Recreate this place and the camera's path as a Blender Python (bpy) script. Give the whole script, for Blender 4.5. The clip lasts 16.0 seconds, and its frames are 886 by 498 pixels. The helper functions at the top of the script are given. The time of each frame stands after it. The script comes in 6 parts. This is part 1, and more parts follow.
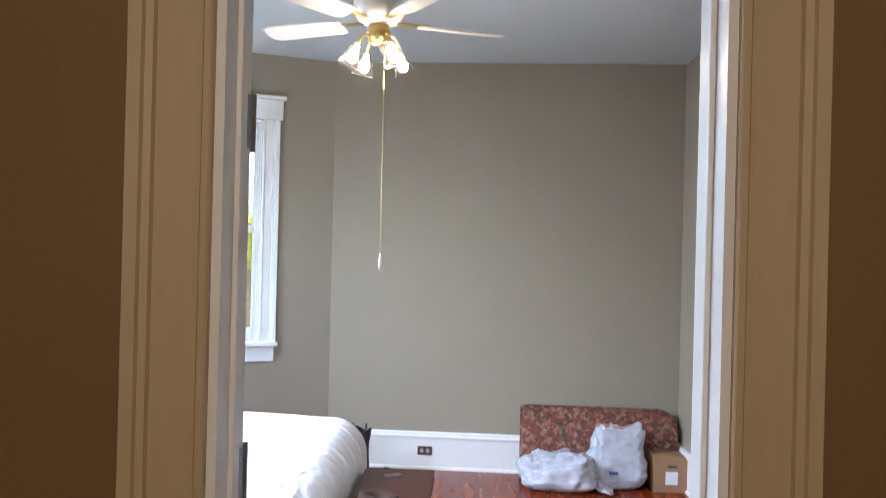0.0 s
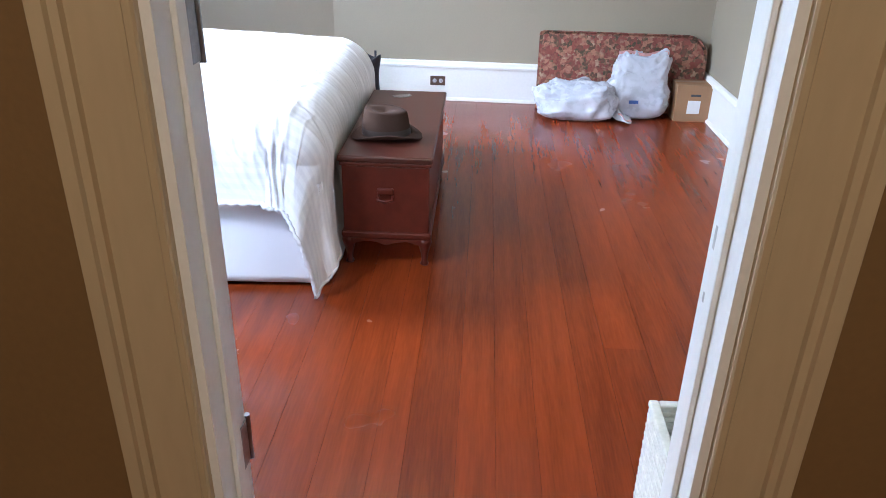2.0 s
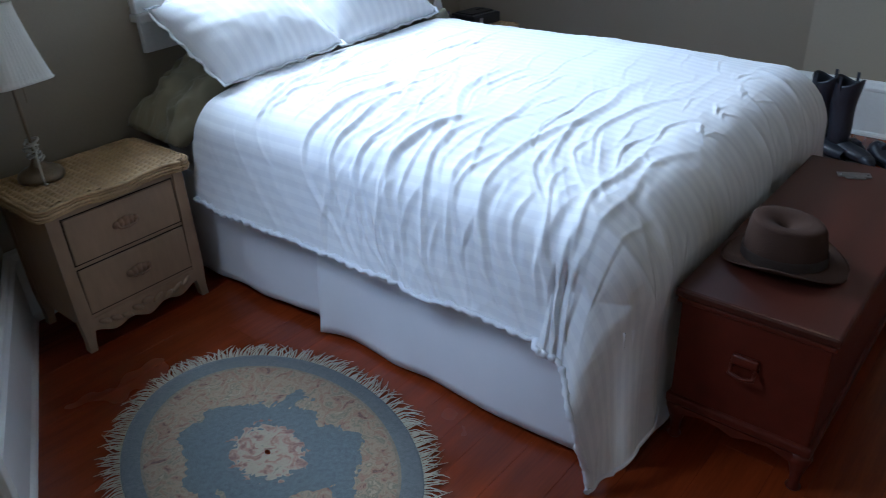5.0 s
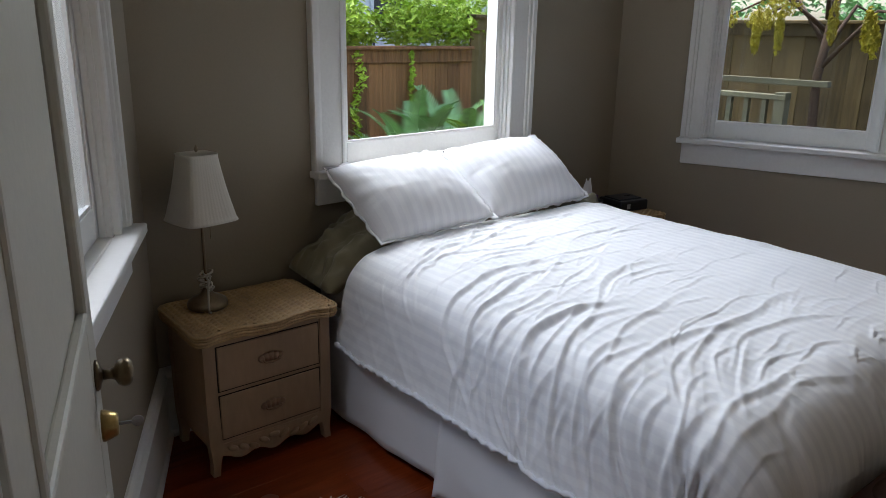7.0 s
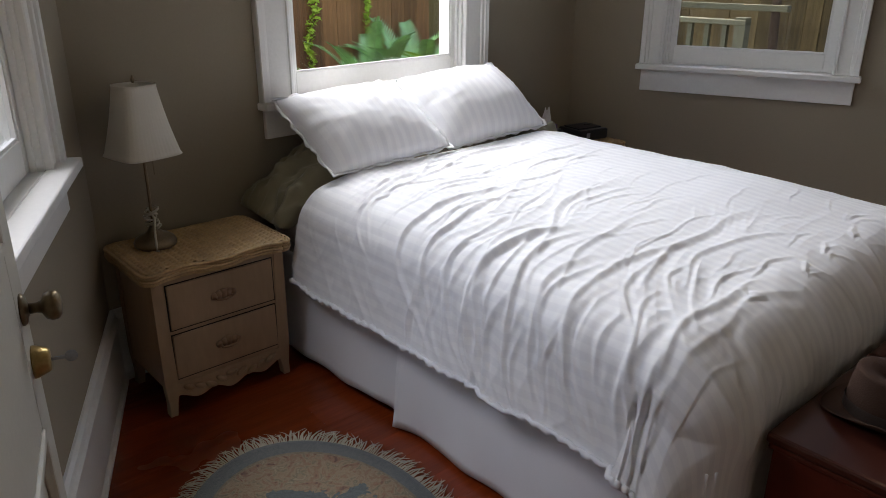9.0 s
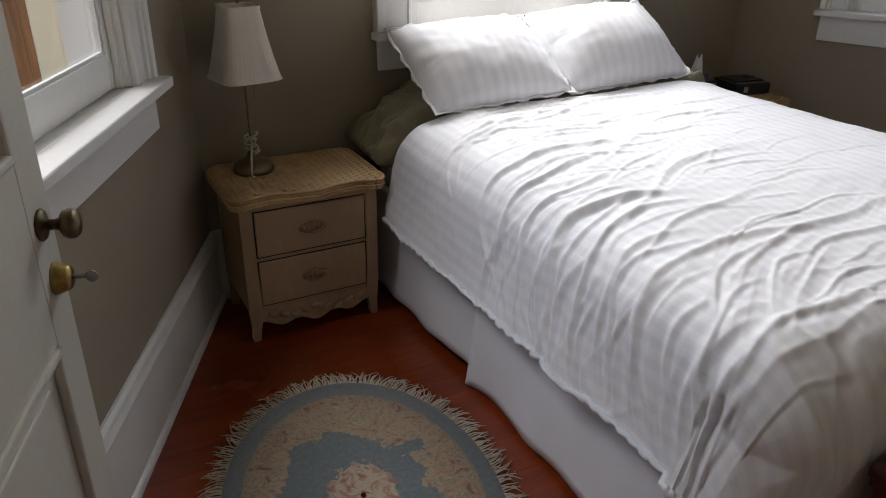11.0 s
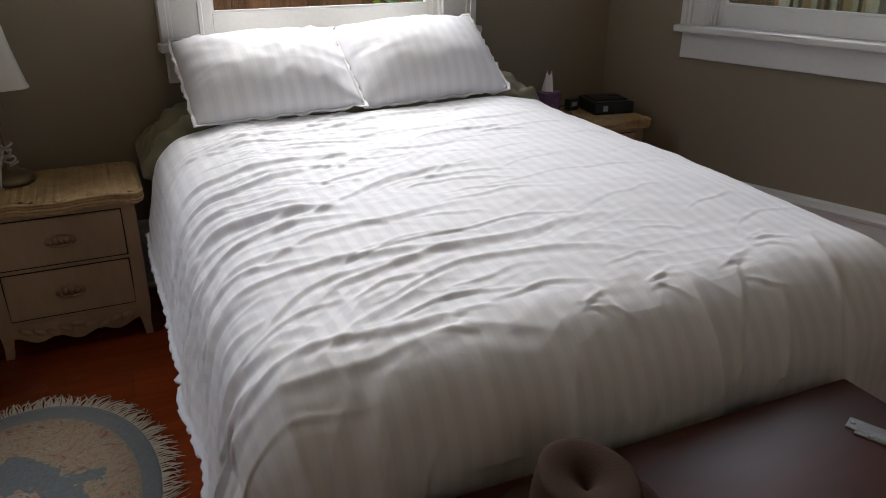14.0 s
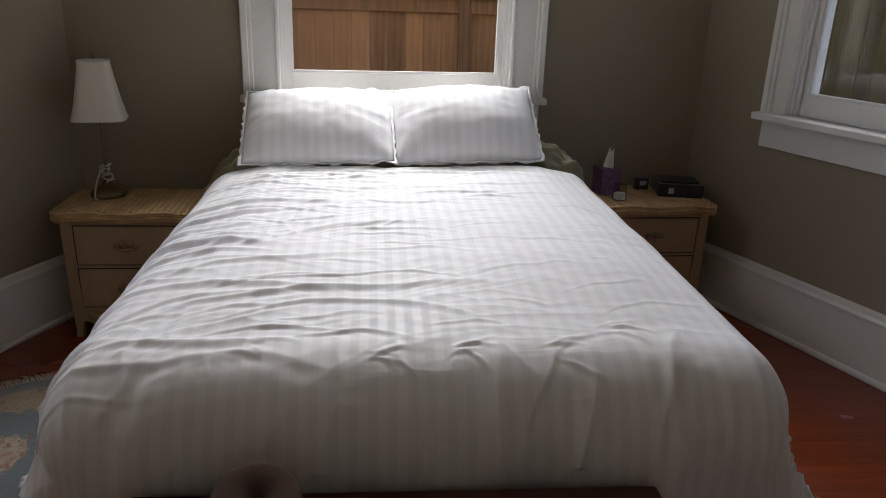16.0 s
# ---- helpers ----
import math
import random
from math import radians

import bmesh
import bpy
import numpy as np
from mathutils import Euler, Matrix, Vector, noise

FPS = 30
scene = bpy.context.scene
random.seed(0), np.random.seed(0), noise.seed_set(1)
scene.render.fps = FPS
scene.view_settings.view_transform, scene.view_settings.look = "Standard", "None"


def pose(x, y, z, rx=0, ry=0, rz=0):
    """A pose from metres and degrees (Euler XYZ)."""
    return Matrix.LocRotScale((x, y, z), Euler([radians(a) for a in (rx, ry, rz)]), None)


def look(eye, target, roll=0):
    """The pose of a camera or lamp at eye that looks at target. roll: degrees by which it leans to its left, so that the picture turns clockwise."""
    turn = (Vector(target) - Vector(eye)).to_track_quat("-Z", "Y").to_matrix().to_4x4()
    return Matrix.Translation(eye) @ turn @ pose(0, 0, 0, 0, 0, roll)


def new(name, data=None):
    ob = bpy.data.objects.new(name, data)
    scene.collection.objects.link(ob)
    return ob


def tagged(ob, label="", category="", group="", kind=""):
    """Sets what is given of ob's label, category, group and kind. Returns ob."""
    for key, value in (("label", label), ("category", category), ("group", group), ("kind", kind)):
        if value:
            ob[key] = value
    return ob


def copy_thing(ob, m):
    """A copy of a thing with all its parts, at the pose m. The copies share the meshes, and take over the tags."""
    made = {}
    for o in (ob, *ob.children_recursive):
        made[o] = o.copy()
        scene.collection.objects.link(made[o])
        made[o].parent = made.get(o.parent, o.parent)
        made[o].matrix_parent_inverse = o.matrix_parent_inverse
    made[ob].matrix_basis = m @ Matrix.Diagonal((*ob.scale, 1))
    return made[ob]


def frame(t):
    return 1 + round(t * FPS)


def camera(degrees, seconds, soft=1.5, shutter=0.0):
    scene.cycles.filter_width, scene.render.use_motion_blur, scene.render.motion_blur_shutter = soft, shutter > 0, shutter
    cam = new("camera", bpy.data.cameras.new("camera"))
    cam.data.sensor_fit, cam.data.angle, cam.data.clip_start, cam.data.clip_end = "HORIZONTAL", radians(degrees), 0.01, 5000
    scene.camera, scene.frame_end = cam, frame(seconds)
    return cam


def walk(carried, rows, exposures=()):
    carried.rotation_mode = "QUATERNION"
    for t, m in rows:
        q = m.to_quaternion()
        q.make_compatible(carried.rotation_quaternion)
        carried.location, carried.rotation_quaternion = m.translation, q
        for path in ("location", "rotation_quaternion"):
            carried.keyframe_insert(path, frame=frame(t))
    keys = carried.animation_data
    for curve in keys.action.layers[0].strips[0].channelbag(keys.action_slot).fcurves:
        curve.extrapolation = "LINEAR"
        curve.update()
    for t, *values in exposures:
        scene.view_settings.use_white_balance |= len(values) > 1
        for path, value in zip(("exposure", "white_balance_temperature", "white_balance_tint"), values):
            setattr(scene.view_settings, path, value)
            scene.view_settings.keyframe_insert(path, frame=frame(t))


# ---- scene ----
cam = camera(61.6, 16.0, 0.9, 0.12)
PATH = [
    (0, (0.407, 0.894, 1.767), (0.34, 2.893, 1.77), 1.4),
    (0.5, (0.386, 0.877, 1.626), (0.32, 2.83, 1.203), -0.9),
    (1, (0.338, 0.953, 1.588), (0.367, 2.852, 0.962), 0.5),
    (1.5, (0.393, 1.018, 1.556), (0.377, 2.88, 0.826), 1.1),
    (2, (0.435, 1.154, 1.526), (0.351, 2.945, 0.641), 1.2),
    (2.5, (0.417, 1.406, 1.506), (0.361, 3.184, 0.593), 2.2),
    (3, (0.399, 1.687, 1.53), (0.551, 3.456, 0.61), 2.0),
    (3.5, (0.473, 1.971, 1.526), (0.417, 3.771, 0.657), 0.4),
    (4, (0.498, 2.148, 1.54), (-0.065, 3.846, 0.644), -3.0),
    (4.5, (0.436, 2.328, 1.543), (-0.331, 3.944, 0.649), -2.7),
    (5, (0.482, 2.45, 1.542), (-0.684, 3.759, 0.579), -3.2),
    (5.2, (0.485, 2.413, 1.546), (-0.775, 3.666, 0.628), -0.4),
    (7.3, (0.481, 2.398, 1.62), (-1.029, 3.581, 1.056), 0.9),
    (7.5, (0.502, 2.397, 1.615), (-0.994, 3.587, 1.025), 0.5),
    (8, (0.517, 2.429, 1.606), (-0.902, 3.662, 0.922), 0.8),
    (10.5, (0.43, 2.497, 1.492), (-0.996, 3.688, 0.75), -0.7),
    (11, (0.478, 2.766, 1.514), (-1.123, 3.599, 0.652), 0.9),
    (11.5, (0.444, 2.914, 1.518), (-1.188, 3.665, 0.64), -1.4),
    (12, (0.326, 3.025, 1.524), (-1.242, 3.873, 0.618), -0.3),
    (12.5, (0.409, 3.154, 1.485), (-1.144, 3.973, 0.528), -3.1),
    (13, (0.616, 3.258, 1.494), (-1.007, 4.008, 0.598), -1.5),
    (13.5, (0.724, 3.446, 1.487), (-0.899, 4.239, 0.628), -3.1),
    (14, (0.793, 3.729, 1.438), (-0.884, 4.474, 0.641), 0.5),
    (14.5, (0.98, 3.943, 1.484), (-0.854, 4.489, 0.903), -1.5),
    (15, (1.164, 4.125, 1.498), (-0.711, 4.489, 0.904), -0.8),
    (15.5, (1.156, 4.348, 1.47), (-0.722, 4.662, 0.859), 0.2),
    (16, (1.152, 4.556, 1.495), (-0.729, 4.723, 0.836), 2.0),
]
EXPOSURES = [(0, 3.75, 5500, 12), (0.6, 3.75, 5300, 11), (1.0, 3.78, 5300, 10), (1.5, 4.05, 5400, 10), (2.5, 4.0, 5350, 10), (3.5, 3.2, 5100, 8), (4.0, 2.85, 4850, 6), (4.5, 2.35, 4850, 5), (5.0, 2.1, 5100, 6), (5.6, 1.85, 5600, 8), (7.3, 1.55, 6400, 13), (10.5, 1.75, 6900, 15), (12.5, 1.5, 7000, 15), (14.0, 1.5, 7000, 15), (16.0, 1.42, 7000, 15)]
walk(cam, [(t, look(eye, target, roll)) for t, eye, target, roll in PATH], EXPOSURES)

# ---- world and light ----
world = bpy.data.worlds.new("sky")
scene.world = world
world.use_nodes = True
wn = world.node_tree.nodes
sky = wn.new("ShaderNodeTexSky")
sky.sky_type, sky.sun_disc = "NISHITA", False
sky.sun_elevation, sky.sun_rotation = radians(74), radians(-70)
sky.air_density, sky.dust_density = 1.0, 3.0
world.node_tree.links.new(sky.outputs[0], wn["Background"].inputs[0])
wn["Background"].inputs[1].default_value = 0.15


def lamp(name, kind, m, energy, colour=(1, 1, 1), size=1.0, size_y=None):
    data = bpy.data.lights.new(name, kind)
    data.energy, data.color = energy, colour
    if kind == "AREA":
        data.size = size
        if size_y:
            data.shape, data.size_y = "RECTANGLE", size_y
    elif kind == "SUN":
        data.angle = radians(size)
    else:
        data.shadow_soft_size = size
    ob = new(name, data)
    ob.matrix_world = m
    return ob


lamp("sun", "SUN", look((-4, 2.5, 14), (-0.5, 4.0, 0)), 1.5, (1, 0.96, 0.9), 16)
# skylight that enters above the lower sashes
lamp("skylight_a", "AREA", look((-3.25, 4.65, 2.75), (-1.2, 4.6, 0.7)), 40, (0.90, 0.96, 1.0), 1.3, 0.9)
lamp("skylight_b", "AREA", look((-2.10, 7.45, 2.75), (-0.9, 4.9, 0.6)), 2.0, (0.90, 0.96, 1.0), 0.95, 0.9)
lamp("skylight_l", "AREA", look((-1.75, 2.00, 3.05), (-1.1, 3.9, 0.2)), 12.0, (0.92, 0.96, 1.0), 0.95, 0.9)
# added fill lamp at the unseen hall end, brightens the hall-side casing
lamp("hall_fill", "AREA", look((0.3, -0.9, 2.55), (0.4, 2.2, 1.3)), 2.8, (1.0, 0.76, 0.50), 0.7, 0.5)

# ---- materials ----
def mat(name, base, rough=0.6, metal=0.0, vary=0.12, scale=3.0, fine=40.0, bump=0.15, spec=0.5, stretch=(1, 1, 1), sheen=0.0, random_tint=0.0):
    m = bpy.data.materials.new(name)
    m.use_nodes = True
    n, l = m.node_tree.nodes, m.node_tree.links
    b = n["Principled BSDF"]
    b.inputs["Metallic"].default_value = metal
    b.inputs["Specular IOR Level"].default_value = spec
    b.inputs["Sheen Weight"].default_value = sheen
    co = n.new("ShaderNodeTexCoord")
    mp = n.new("ShaderNodeMapping")
    mp.inputs["Scale"].default_value = stretch
    l.new(co.outputs["Object"], mp.inputs[0])
    big, small = n.new("ShaderNodeTexNoise"), n.new("ShaderNodeTexNoise")
    for t, s, d in ((big, scale, 3), (small, fine, 4)):
        t.inputs["Scale"].default_value, t.inputs["Detail"].default_value = s, d
        l.new(mp.outputs[0], t.inputs["Vector"])
    mix = n.new("ShaderNodeMath")
    mix.operation = "MULTIPLY_ADD"
    mix.inputs[1].default_value = 0.6
    half = n.new("ShaderNodeMath")
    half.operation = "MULTIPLY"
    half.inputs[1].default_value = 0.4
    l.new(small.outputs[0], half.inputs[0])
    l.new(big.outputs[0], mix.inputs[0])
    l.new(half.outputs[0], mix.inputs[2])
    last = mix
    if random_tint:
        oi, add = n.new("ShaderNodeObjectInfo"), n.new("ShaderNodeMath")
        add.operation = "MULTIPLY_ADD"
        add.inputs[1].default_value = random_tint
        l.new(oi.outputs["Random"], add.inputs[0])
        l.new(mix.outputs[0], add.inputs[2])
        last = add
    ramp = n.new("ShaderNodeValToRGB")
    lo = [max(0, c * (1 - vary)) for c in base]
    hi = [min(1, c * (1 + vary)) for c in base]
    ramp.color_ramp.elements[0].position, ramp.color_ramp.elements[0].color = 0.3, (*lo, 1)
    ramp.color_ramp.elements[1].position, ramp.color_ramp.elements[1].color = 0.7 + random_tint, (*hi, 1)
    l.new(last.outputs[0], ramp.inputs[0])
    l.new(ramp.outputs[0], b.inputs["Base Color"])
    rr = n.new("ShaderNodeMapRange")
    rr.inputs["To Min"].default_value, rr.inputs["To Max"].default_value = max(0.02, rough - 0.1), min(1, rough + 0.1)
    l.new(mix.outputs[0], rr.inputs[0])
    l.new(rr.outputs[0], b.inputs["Roughness"])
    if bump:
        bp = n.new("ShaderNodeBump")
        bp.inputs["Strength"].default_value, bp.inputs["Distance"].default_value = bump, 0.01
        l.new(small.outputs[0], bp.inputs["Height"])
        l.new(bp.outputs[0], b.inputs["Normal"])
    return m


def emission(name, colour, strength):
    m = mat(name, colour, 0.5, bump=0)
    b = m.node_tree.nodes["Principled BSDF"]
    b.inputs["Emission Color"].default_value, b.inputs["Emission Strength"].default_value = (*colour, 1), strength
    return m


def glass_mat(name, tint=(1, 1, 1), rough=0.0):
    m = bpy.data.materials.new(name)
    m.use_nodes = True
    n, l = m.node_tree.nodes, m.node_tree.links
    n.remove(n["Principled BSDF"])
    tr, gl, mx = n.new("ShaderNodeBsdfTransparent"), n.new("ShaderNodeBsdfGlossy"), n.new("ShaderNodeMixShader")
    lw, pw, fr = n.new("ShaderNodeLayerWeight"), n.new("ShaderNodeMath"), n.new("ShaderNodeMath")
    pw.operation, fr.operation = "POWER", "MULTIPLY_ADD"
    pw.inputs[1].default_value, fr.inputs[1].default_value, fr.inputs[2].default_value = 4.5, 0.6, 0.025
    l.new(lw.outputs["Facing"], pw.inputs[0])
    l.new(pw.outputs[0], fr.inputs[0])
    tr.inputs[0].default_value = (*tint, 1)
    gl.inputs["Roughness"].default_value = 0.02 + rough
    l.new(fr.outputs[0], mx.inputs[0])
    l.new(tr.outputs[0], mx.inputs[1])
    l.new(gl.outputs[0], mx.inputs[2])
    l.new(mx.outputs[0], n["Material Output"].inputs[0])
    return m


WALL = mat("wall_paint", (0.312, 0.266, 0.196), 0.75, vary=0.05, scale=1.2, fine=90, bump=0.06)
CEIL = mat("ceiling_paint", (0.55, 0.585, 0.57), 0.8, vary=0.04, scale=1.0, fine=70, bump=0.05)
TRIM = mat("white_gloss_paint", (0.78, 0.775, 0.75), 0.38, vary=0.05, scale=2.0, fine=60, bump=0.06)
TAN = mat("tan_gloss_paint", (0.47, 0.37, 0.225), 0.5, vary=0.08, scale=2.0, fine=50, bump=0.06, stretch=(1, 1, 0.2))
HALL = mat("ochre_wall_paint", (0.185, 0.105, 0.035), 0.7, vary=0.1, scale=1.5, fine=60, bump=0.08)
DOORPAINT = mat("aged_cream_paint", (0.58, 0.56, 0.49), 0.42, vary=0.08, scale=2.0, fine=60, bump=0.06)
BRASS = mat("aged_brass", (0.42, 0.30, 0.12), 0.32, metal=1.0, vary=0.25, scale=20, fine=150, bump=0.04)
DARKBRASS = mat("dark_antique_brass", (0.16, 0.12, 0.07), 0.35, metal=1.0, vary=0.3, scale=25, fine=150, bump=0.04)
STEEL = mat("dull_steel", (0.30, 0.30, 0.30), 0.4, metal=1.0, vary=0.2, scale=30, fine=120, bump=0.04)
GLASS = glass_mat("window_glass", (0.97, 0.985, 0.98))
SUBFLOOR = mat("dark_joint", (0.02, 0.008, 0.004), 0.9)


def floor_material():
    """Varnished heart pine: long dark grain lines, each board its own tone."""
    m = mat("varnished_pine", (0.185, 0.030, 0.006), 0.2, vary=0.42, scale=2.2, fine=16, bump=0.0, stretch=(9, 0.55, 1), random_tint=0.14)
    n, l = m.node_tree.nodes, m.node_tree.links
    b = n["Principled BSDF"]
    co = n.new("ShaderNodeTexCoord")
    wear = n.new("ShaderNodeTexNoise")
    wear.inputs["Scale"].default_value, wear.inputs["Detail"].default_value = 2.6, 3
    l.new(co.outputs["Object"], wear.inputs["Vector"])
    rr = n.new("ShaderNodeMapRange")
    rr.inputs["From Min"].default_value, rr.inputs["From Max"].default_value = 0.35, 0.7
    rr.inputs["To Min"].default_value, rr.inputs["To Max"].default_value = 0.22, 0.28
    l.new(wear.outputs[0], rr.inputs[0])
    l.new(rr.outputs[0], b.inputs["Roughness"])
    bp = n.new("ShaderNodeBump")
    bp.inputs["Strength"].default_value, bp.inputs["Distance"].default_value = 0.004, 0.01
    l.new(wear.outputs[0], bp.inputs["Height"])
    l.new(bp.outputs[0], b.inputs["Normal"])
    return m


FLOOR = floor_material()

# ---- mesh helpers ----
def link(name, bm, material, parent=None, label="", smooth=False):
    me = bpy.data.meshes.new(name)
    bmesh.ops.recalc_face_normals(bm, faces=bm.faces)
    bm.to_mesh(me)
    bm.free()
    for m in material if isinstance(material, (list, tuple)) else (material,):
        me.materials.append(m)
    if smooth:
        for p in me.polygons:
            p.use_smooth = True
    ob = new(name, me)
    if parent:
        ob.parent = parent
    if label:
        ob["label"] = label
    return ob


def part(name, bm, material, parent, label="", smooth=False):
    return link(name, bm, material, parent, label, smooth)


def empty(name, m, label, category, group="", kind=""):
    ob = new(name)
    ob.matrix_world = m
    return tagged(ob, label, category, group, kind)


def box(bm, lo, hi, bevel=0.0, m=None):
    lo, hi = Vector(lo), Vector(hi)
    made = bmesh.ops.create_cube(bm, size=1, matrix=Matrix.LocRotScale((lo + hi) / 2, None, [max(1e-4, a) for a in hi - lo]))["verts"]
    if bevel:
        edges = list({e for v in made for e in v.link_edges})
        made = list({v for f in bmesh.ops.bevel(bm, geom=edges, offset=bevel, segments=2, profile=0.5, affect="EDGES")["faces"] for v in f.verts} | {v for v in made if v.is_valid})
    if m is not None:
        bmesh.ops.transform(bm, matrix=m, verts=made)
    return made


def boxes(*list_of, bevel=0.0, m=None):
    bm = bmesh.new()
    for lo, hi in list_of:
        box(bm, lo, hi, bevel, m)
    return bm


def lathe(profile, n=32, bm=None, m=None, squash=None):
    """profile: (radius, height) pairs from bottom to top."""
    bm = bm or bmesh.new()
    rings = []
    for r, z in profile:
        ring = []
        for i in range(n):
            a = 2 * math.pi * i / n
            k = squash(a) if squash else 1
            v = Vector((r * k * math.cos(a), r * k * math.sin(a), z))
            ring.append(bm.verts.new(m @ v if m is not None else v))
        rings.append(ring)
    for a, b in zip(rings, rings[1:]):
        for i in range(n):
            bm.faces.new((a[i], a[(i + 1) % n], b[(i + 1) % n], b[i]))
    if profile[0][0] > 1e-5:
        bm.faces.new(rings[0][::-1])
    if profile[-1][0] > 1e-5:
        bm.faces.new(rings[-1])
    return bm


def sweep(points, radius, n=8, bm=None):
    """A round tube along points; radius a number or a function of 0..1."""
    bm = bm or bmesh.new()
    pts = [Vector(p) for p in points]
    rings = []
    for i, p in enumerate(pts):
        d = (pts[min(i + 1, len(pts) - 1)] - pts[max(i - 1, 0)]).normalized()
        side = d.cross(Vector((0.13, 0.21, 0.97)))
        side = (side if side.length > 0.05 else d.cross(Vector((1, 0, 0)))).normalized()
        up = side.cross(d)
        r = radius(i / max(1, len(pts) - 1)) if callable(radius) else radius
        rings.append([bm.verts.new(p + r * (math.cos(2 * math.pi * k / n) * side + math.sin(2 * math.pi * k / n) * up)) for k in range(n)])
    for a, b in zip(rings, rings[1:]):
        for k in range(n):
            bm.faces.new((a[k], a[(k + 1) % n], b[(k + 1) % n], b[k]))
    bm.faces.new(rings[0][::-1])
    bm.faces.new(rings[-1])
    return bm


def grid(f, nu, nv, bm=None, uv=None, close_u=False):
    """A sheet from f(u, v), u and v in 0..1; uv names a map that keeps uv(u, v)."""
    bm = bm or bmesh.new()
    vs = [[bm.verts.new(f(i / nu, j / nv)) for j in range(nv + 1)] for i in range(nu + (0 if close_u else 1))]
    lay = bm.loops.layers.uv.verify() if uv else None
    rows = len(vs)
    for i in range(nu):
        for j in range(nv):
            face = bm.faces.new((vs[i][j], vs[(i + 1) % rows][j], vs[(i + 1) % rows][j + 1], vs[i][j + 1]))
            if lay:
                for loop, (a, b) in zip(face.loops, ((i, j), (i + 1, j), (i + 1, j + 1), (i, j + 1))):
                    loop[lay].uv = uv(a / nu, b / nv)
    return bm


def extrude_outline(pts, y0, y1, bm=None, m=None):
    """A plate: outline in x, z; thickness from y0 to y1."""
    bm = bm or bmesh.new()
    tr = (lambda v: m @ v) if m is not None else (lambda v: v)
    a = [bm.verts.new(tr(Vector((x, y0, z)))) for x, z in pts]
    b = [bm.verts.new(tr(Vector((x, y1, z)))) for x, z in pts]
    bm.faces.new(a)
    bm.faces.new(b[::-1])
    for i in range(len(pts)):
        j = (i + 1) % len(pts)
        bm.faces.new((a[i], b[i], b[j], a[j]))
    return bm


# ---- plan ----
CEILING = 3.28
LS, AL, AB, BC, CD = (-0.594, 2.41), (-2.32, 3.185), (-2.58, 6.17), (-0.70, 6.92), (2.10, 6.83)
SD = (2.10, 2.41)


def along(p0, p1):
    """Matrix of a wall: x runs from p0 to p1, y points out of the room."""
    d = Vector((p1[0] - p0[0], p1[1] - p0[1], 0))
    ang = math.atan2(d.y, d.x)
    return Matrix.Translation((p0[0], p0[1], 0)) @ Matrix.Rotation(ang, 4, "Z"), d.length


def wall(name, p0, p1, label, openings=(), out=1, thick=0.16, material=WALL, ext=0.07, top=CEILING):
    m, length = along(p0, p1)
    bm = bmesh.new()
    y0, y1 = (0, thick) if out > 0 else (-thick, 0)
    xs = -ext
    for a, b, z0, z1 in openings:
        box(bm, (xs, y0, 0), (a, y1, top))
        if z0 > 0:
            box(bm, (a, y0, 0), (b, y1, z0))
        box(bm, (a, y0, z1), (b, y1, top))
        xs = b
    box(bm, (xs, y0, 0), (length + ext, y1, top))
    ob = link(name, bm, material)
    ob.matrix_world = m
    return tagged(ob, label, "wall", kind="structure"), m, length


# walk round the room: A, B, C, D, S, L
lenA = along(AL, AB)[1]
cA = (4.63 - AL[1]) / (AB[1] - AL[1]) * lenA
lenB = along(AB, BC)[1]
cB = lenB - 1.02
lenL = along(LS, AL)[1]
cL = lenL - 1.04
Z0, Z1 = 1.00, 2.76
wall("wall_west", AL, AB, "warm grey painted plaster wall behind the bed head", [(cA - 0.54, cA + 0.54, Z0, Z1)])
wall("wall_northwest", AB, BC, "warm grey painted angled bay wall with a window", [(cB - 0.45, cB + 0.45, Z0, Z1)])
wall("wall_north", BC, CD, "warm grey painted plaster wall above a tall baseboard")
DD0, DD1 = CD[1] - 5.17, CD[1] - 4.33
wall("wall_east", CD, SD, "warm grey painted plaster wall with a white door", [(DD0, DD1, 0, 2.12)])

DOOR = (1.215, 2.165, 0, 2.30)
wall("wall_south", SD, LS, "warm grey painted plaster wall with the open doorway", [DOOR], thick=0.14)
wall("wall_southwest", LS, AL, "warm grey painted angled bay wall with a window", [(cL - 0.45, cL + 0.45, Z0, Z1)])

# hall behind the doorway
HX0, HX1, HY0 = -0.85, 1.75, -1.4
wall("wall_hall_front", (HX1, 2.27), (HX0, 2.27), "ochre painted hall wall round the doorway", [(HX1 - 0.885, HX1 + 0.065, 0, 2.30)], thick=0.02, material=HALL, ext=0)
wall("wall_hall_left", (HX0, HY0), (HX0, 2.25), "ochre painted hall side wall", material=HALL, thick=0.1)
wall("wall_hall_right", (HX1, 2.25), (HX1, HY0), "ochre painted hall side wall", material=HALL, thick=0.1)
wall("wall_hall_back", (HX1, HY0), (HX0, HY0), "ochre painted hall end wall", material=HALL, thick=0.1)
tagged(link("ceiling", boxes(((-3.0, 2.2, CEILING), (2.4, 7.2, CEILING + 0.15))), CEIL), "pale blue-green painted flat ceiling", "ceiling", kind="structure")
tagged(link("ceiling_hall", boxes(((HX0 - 0.1, HY0 - 0.1, 3.0), (HX1 + 0.1, 2.2, 3.1))), CEIL), "plain painted hall ceiling", "ceiling", kind="structure")

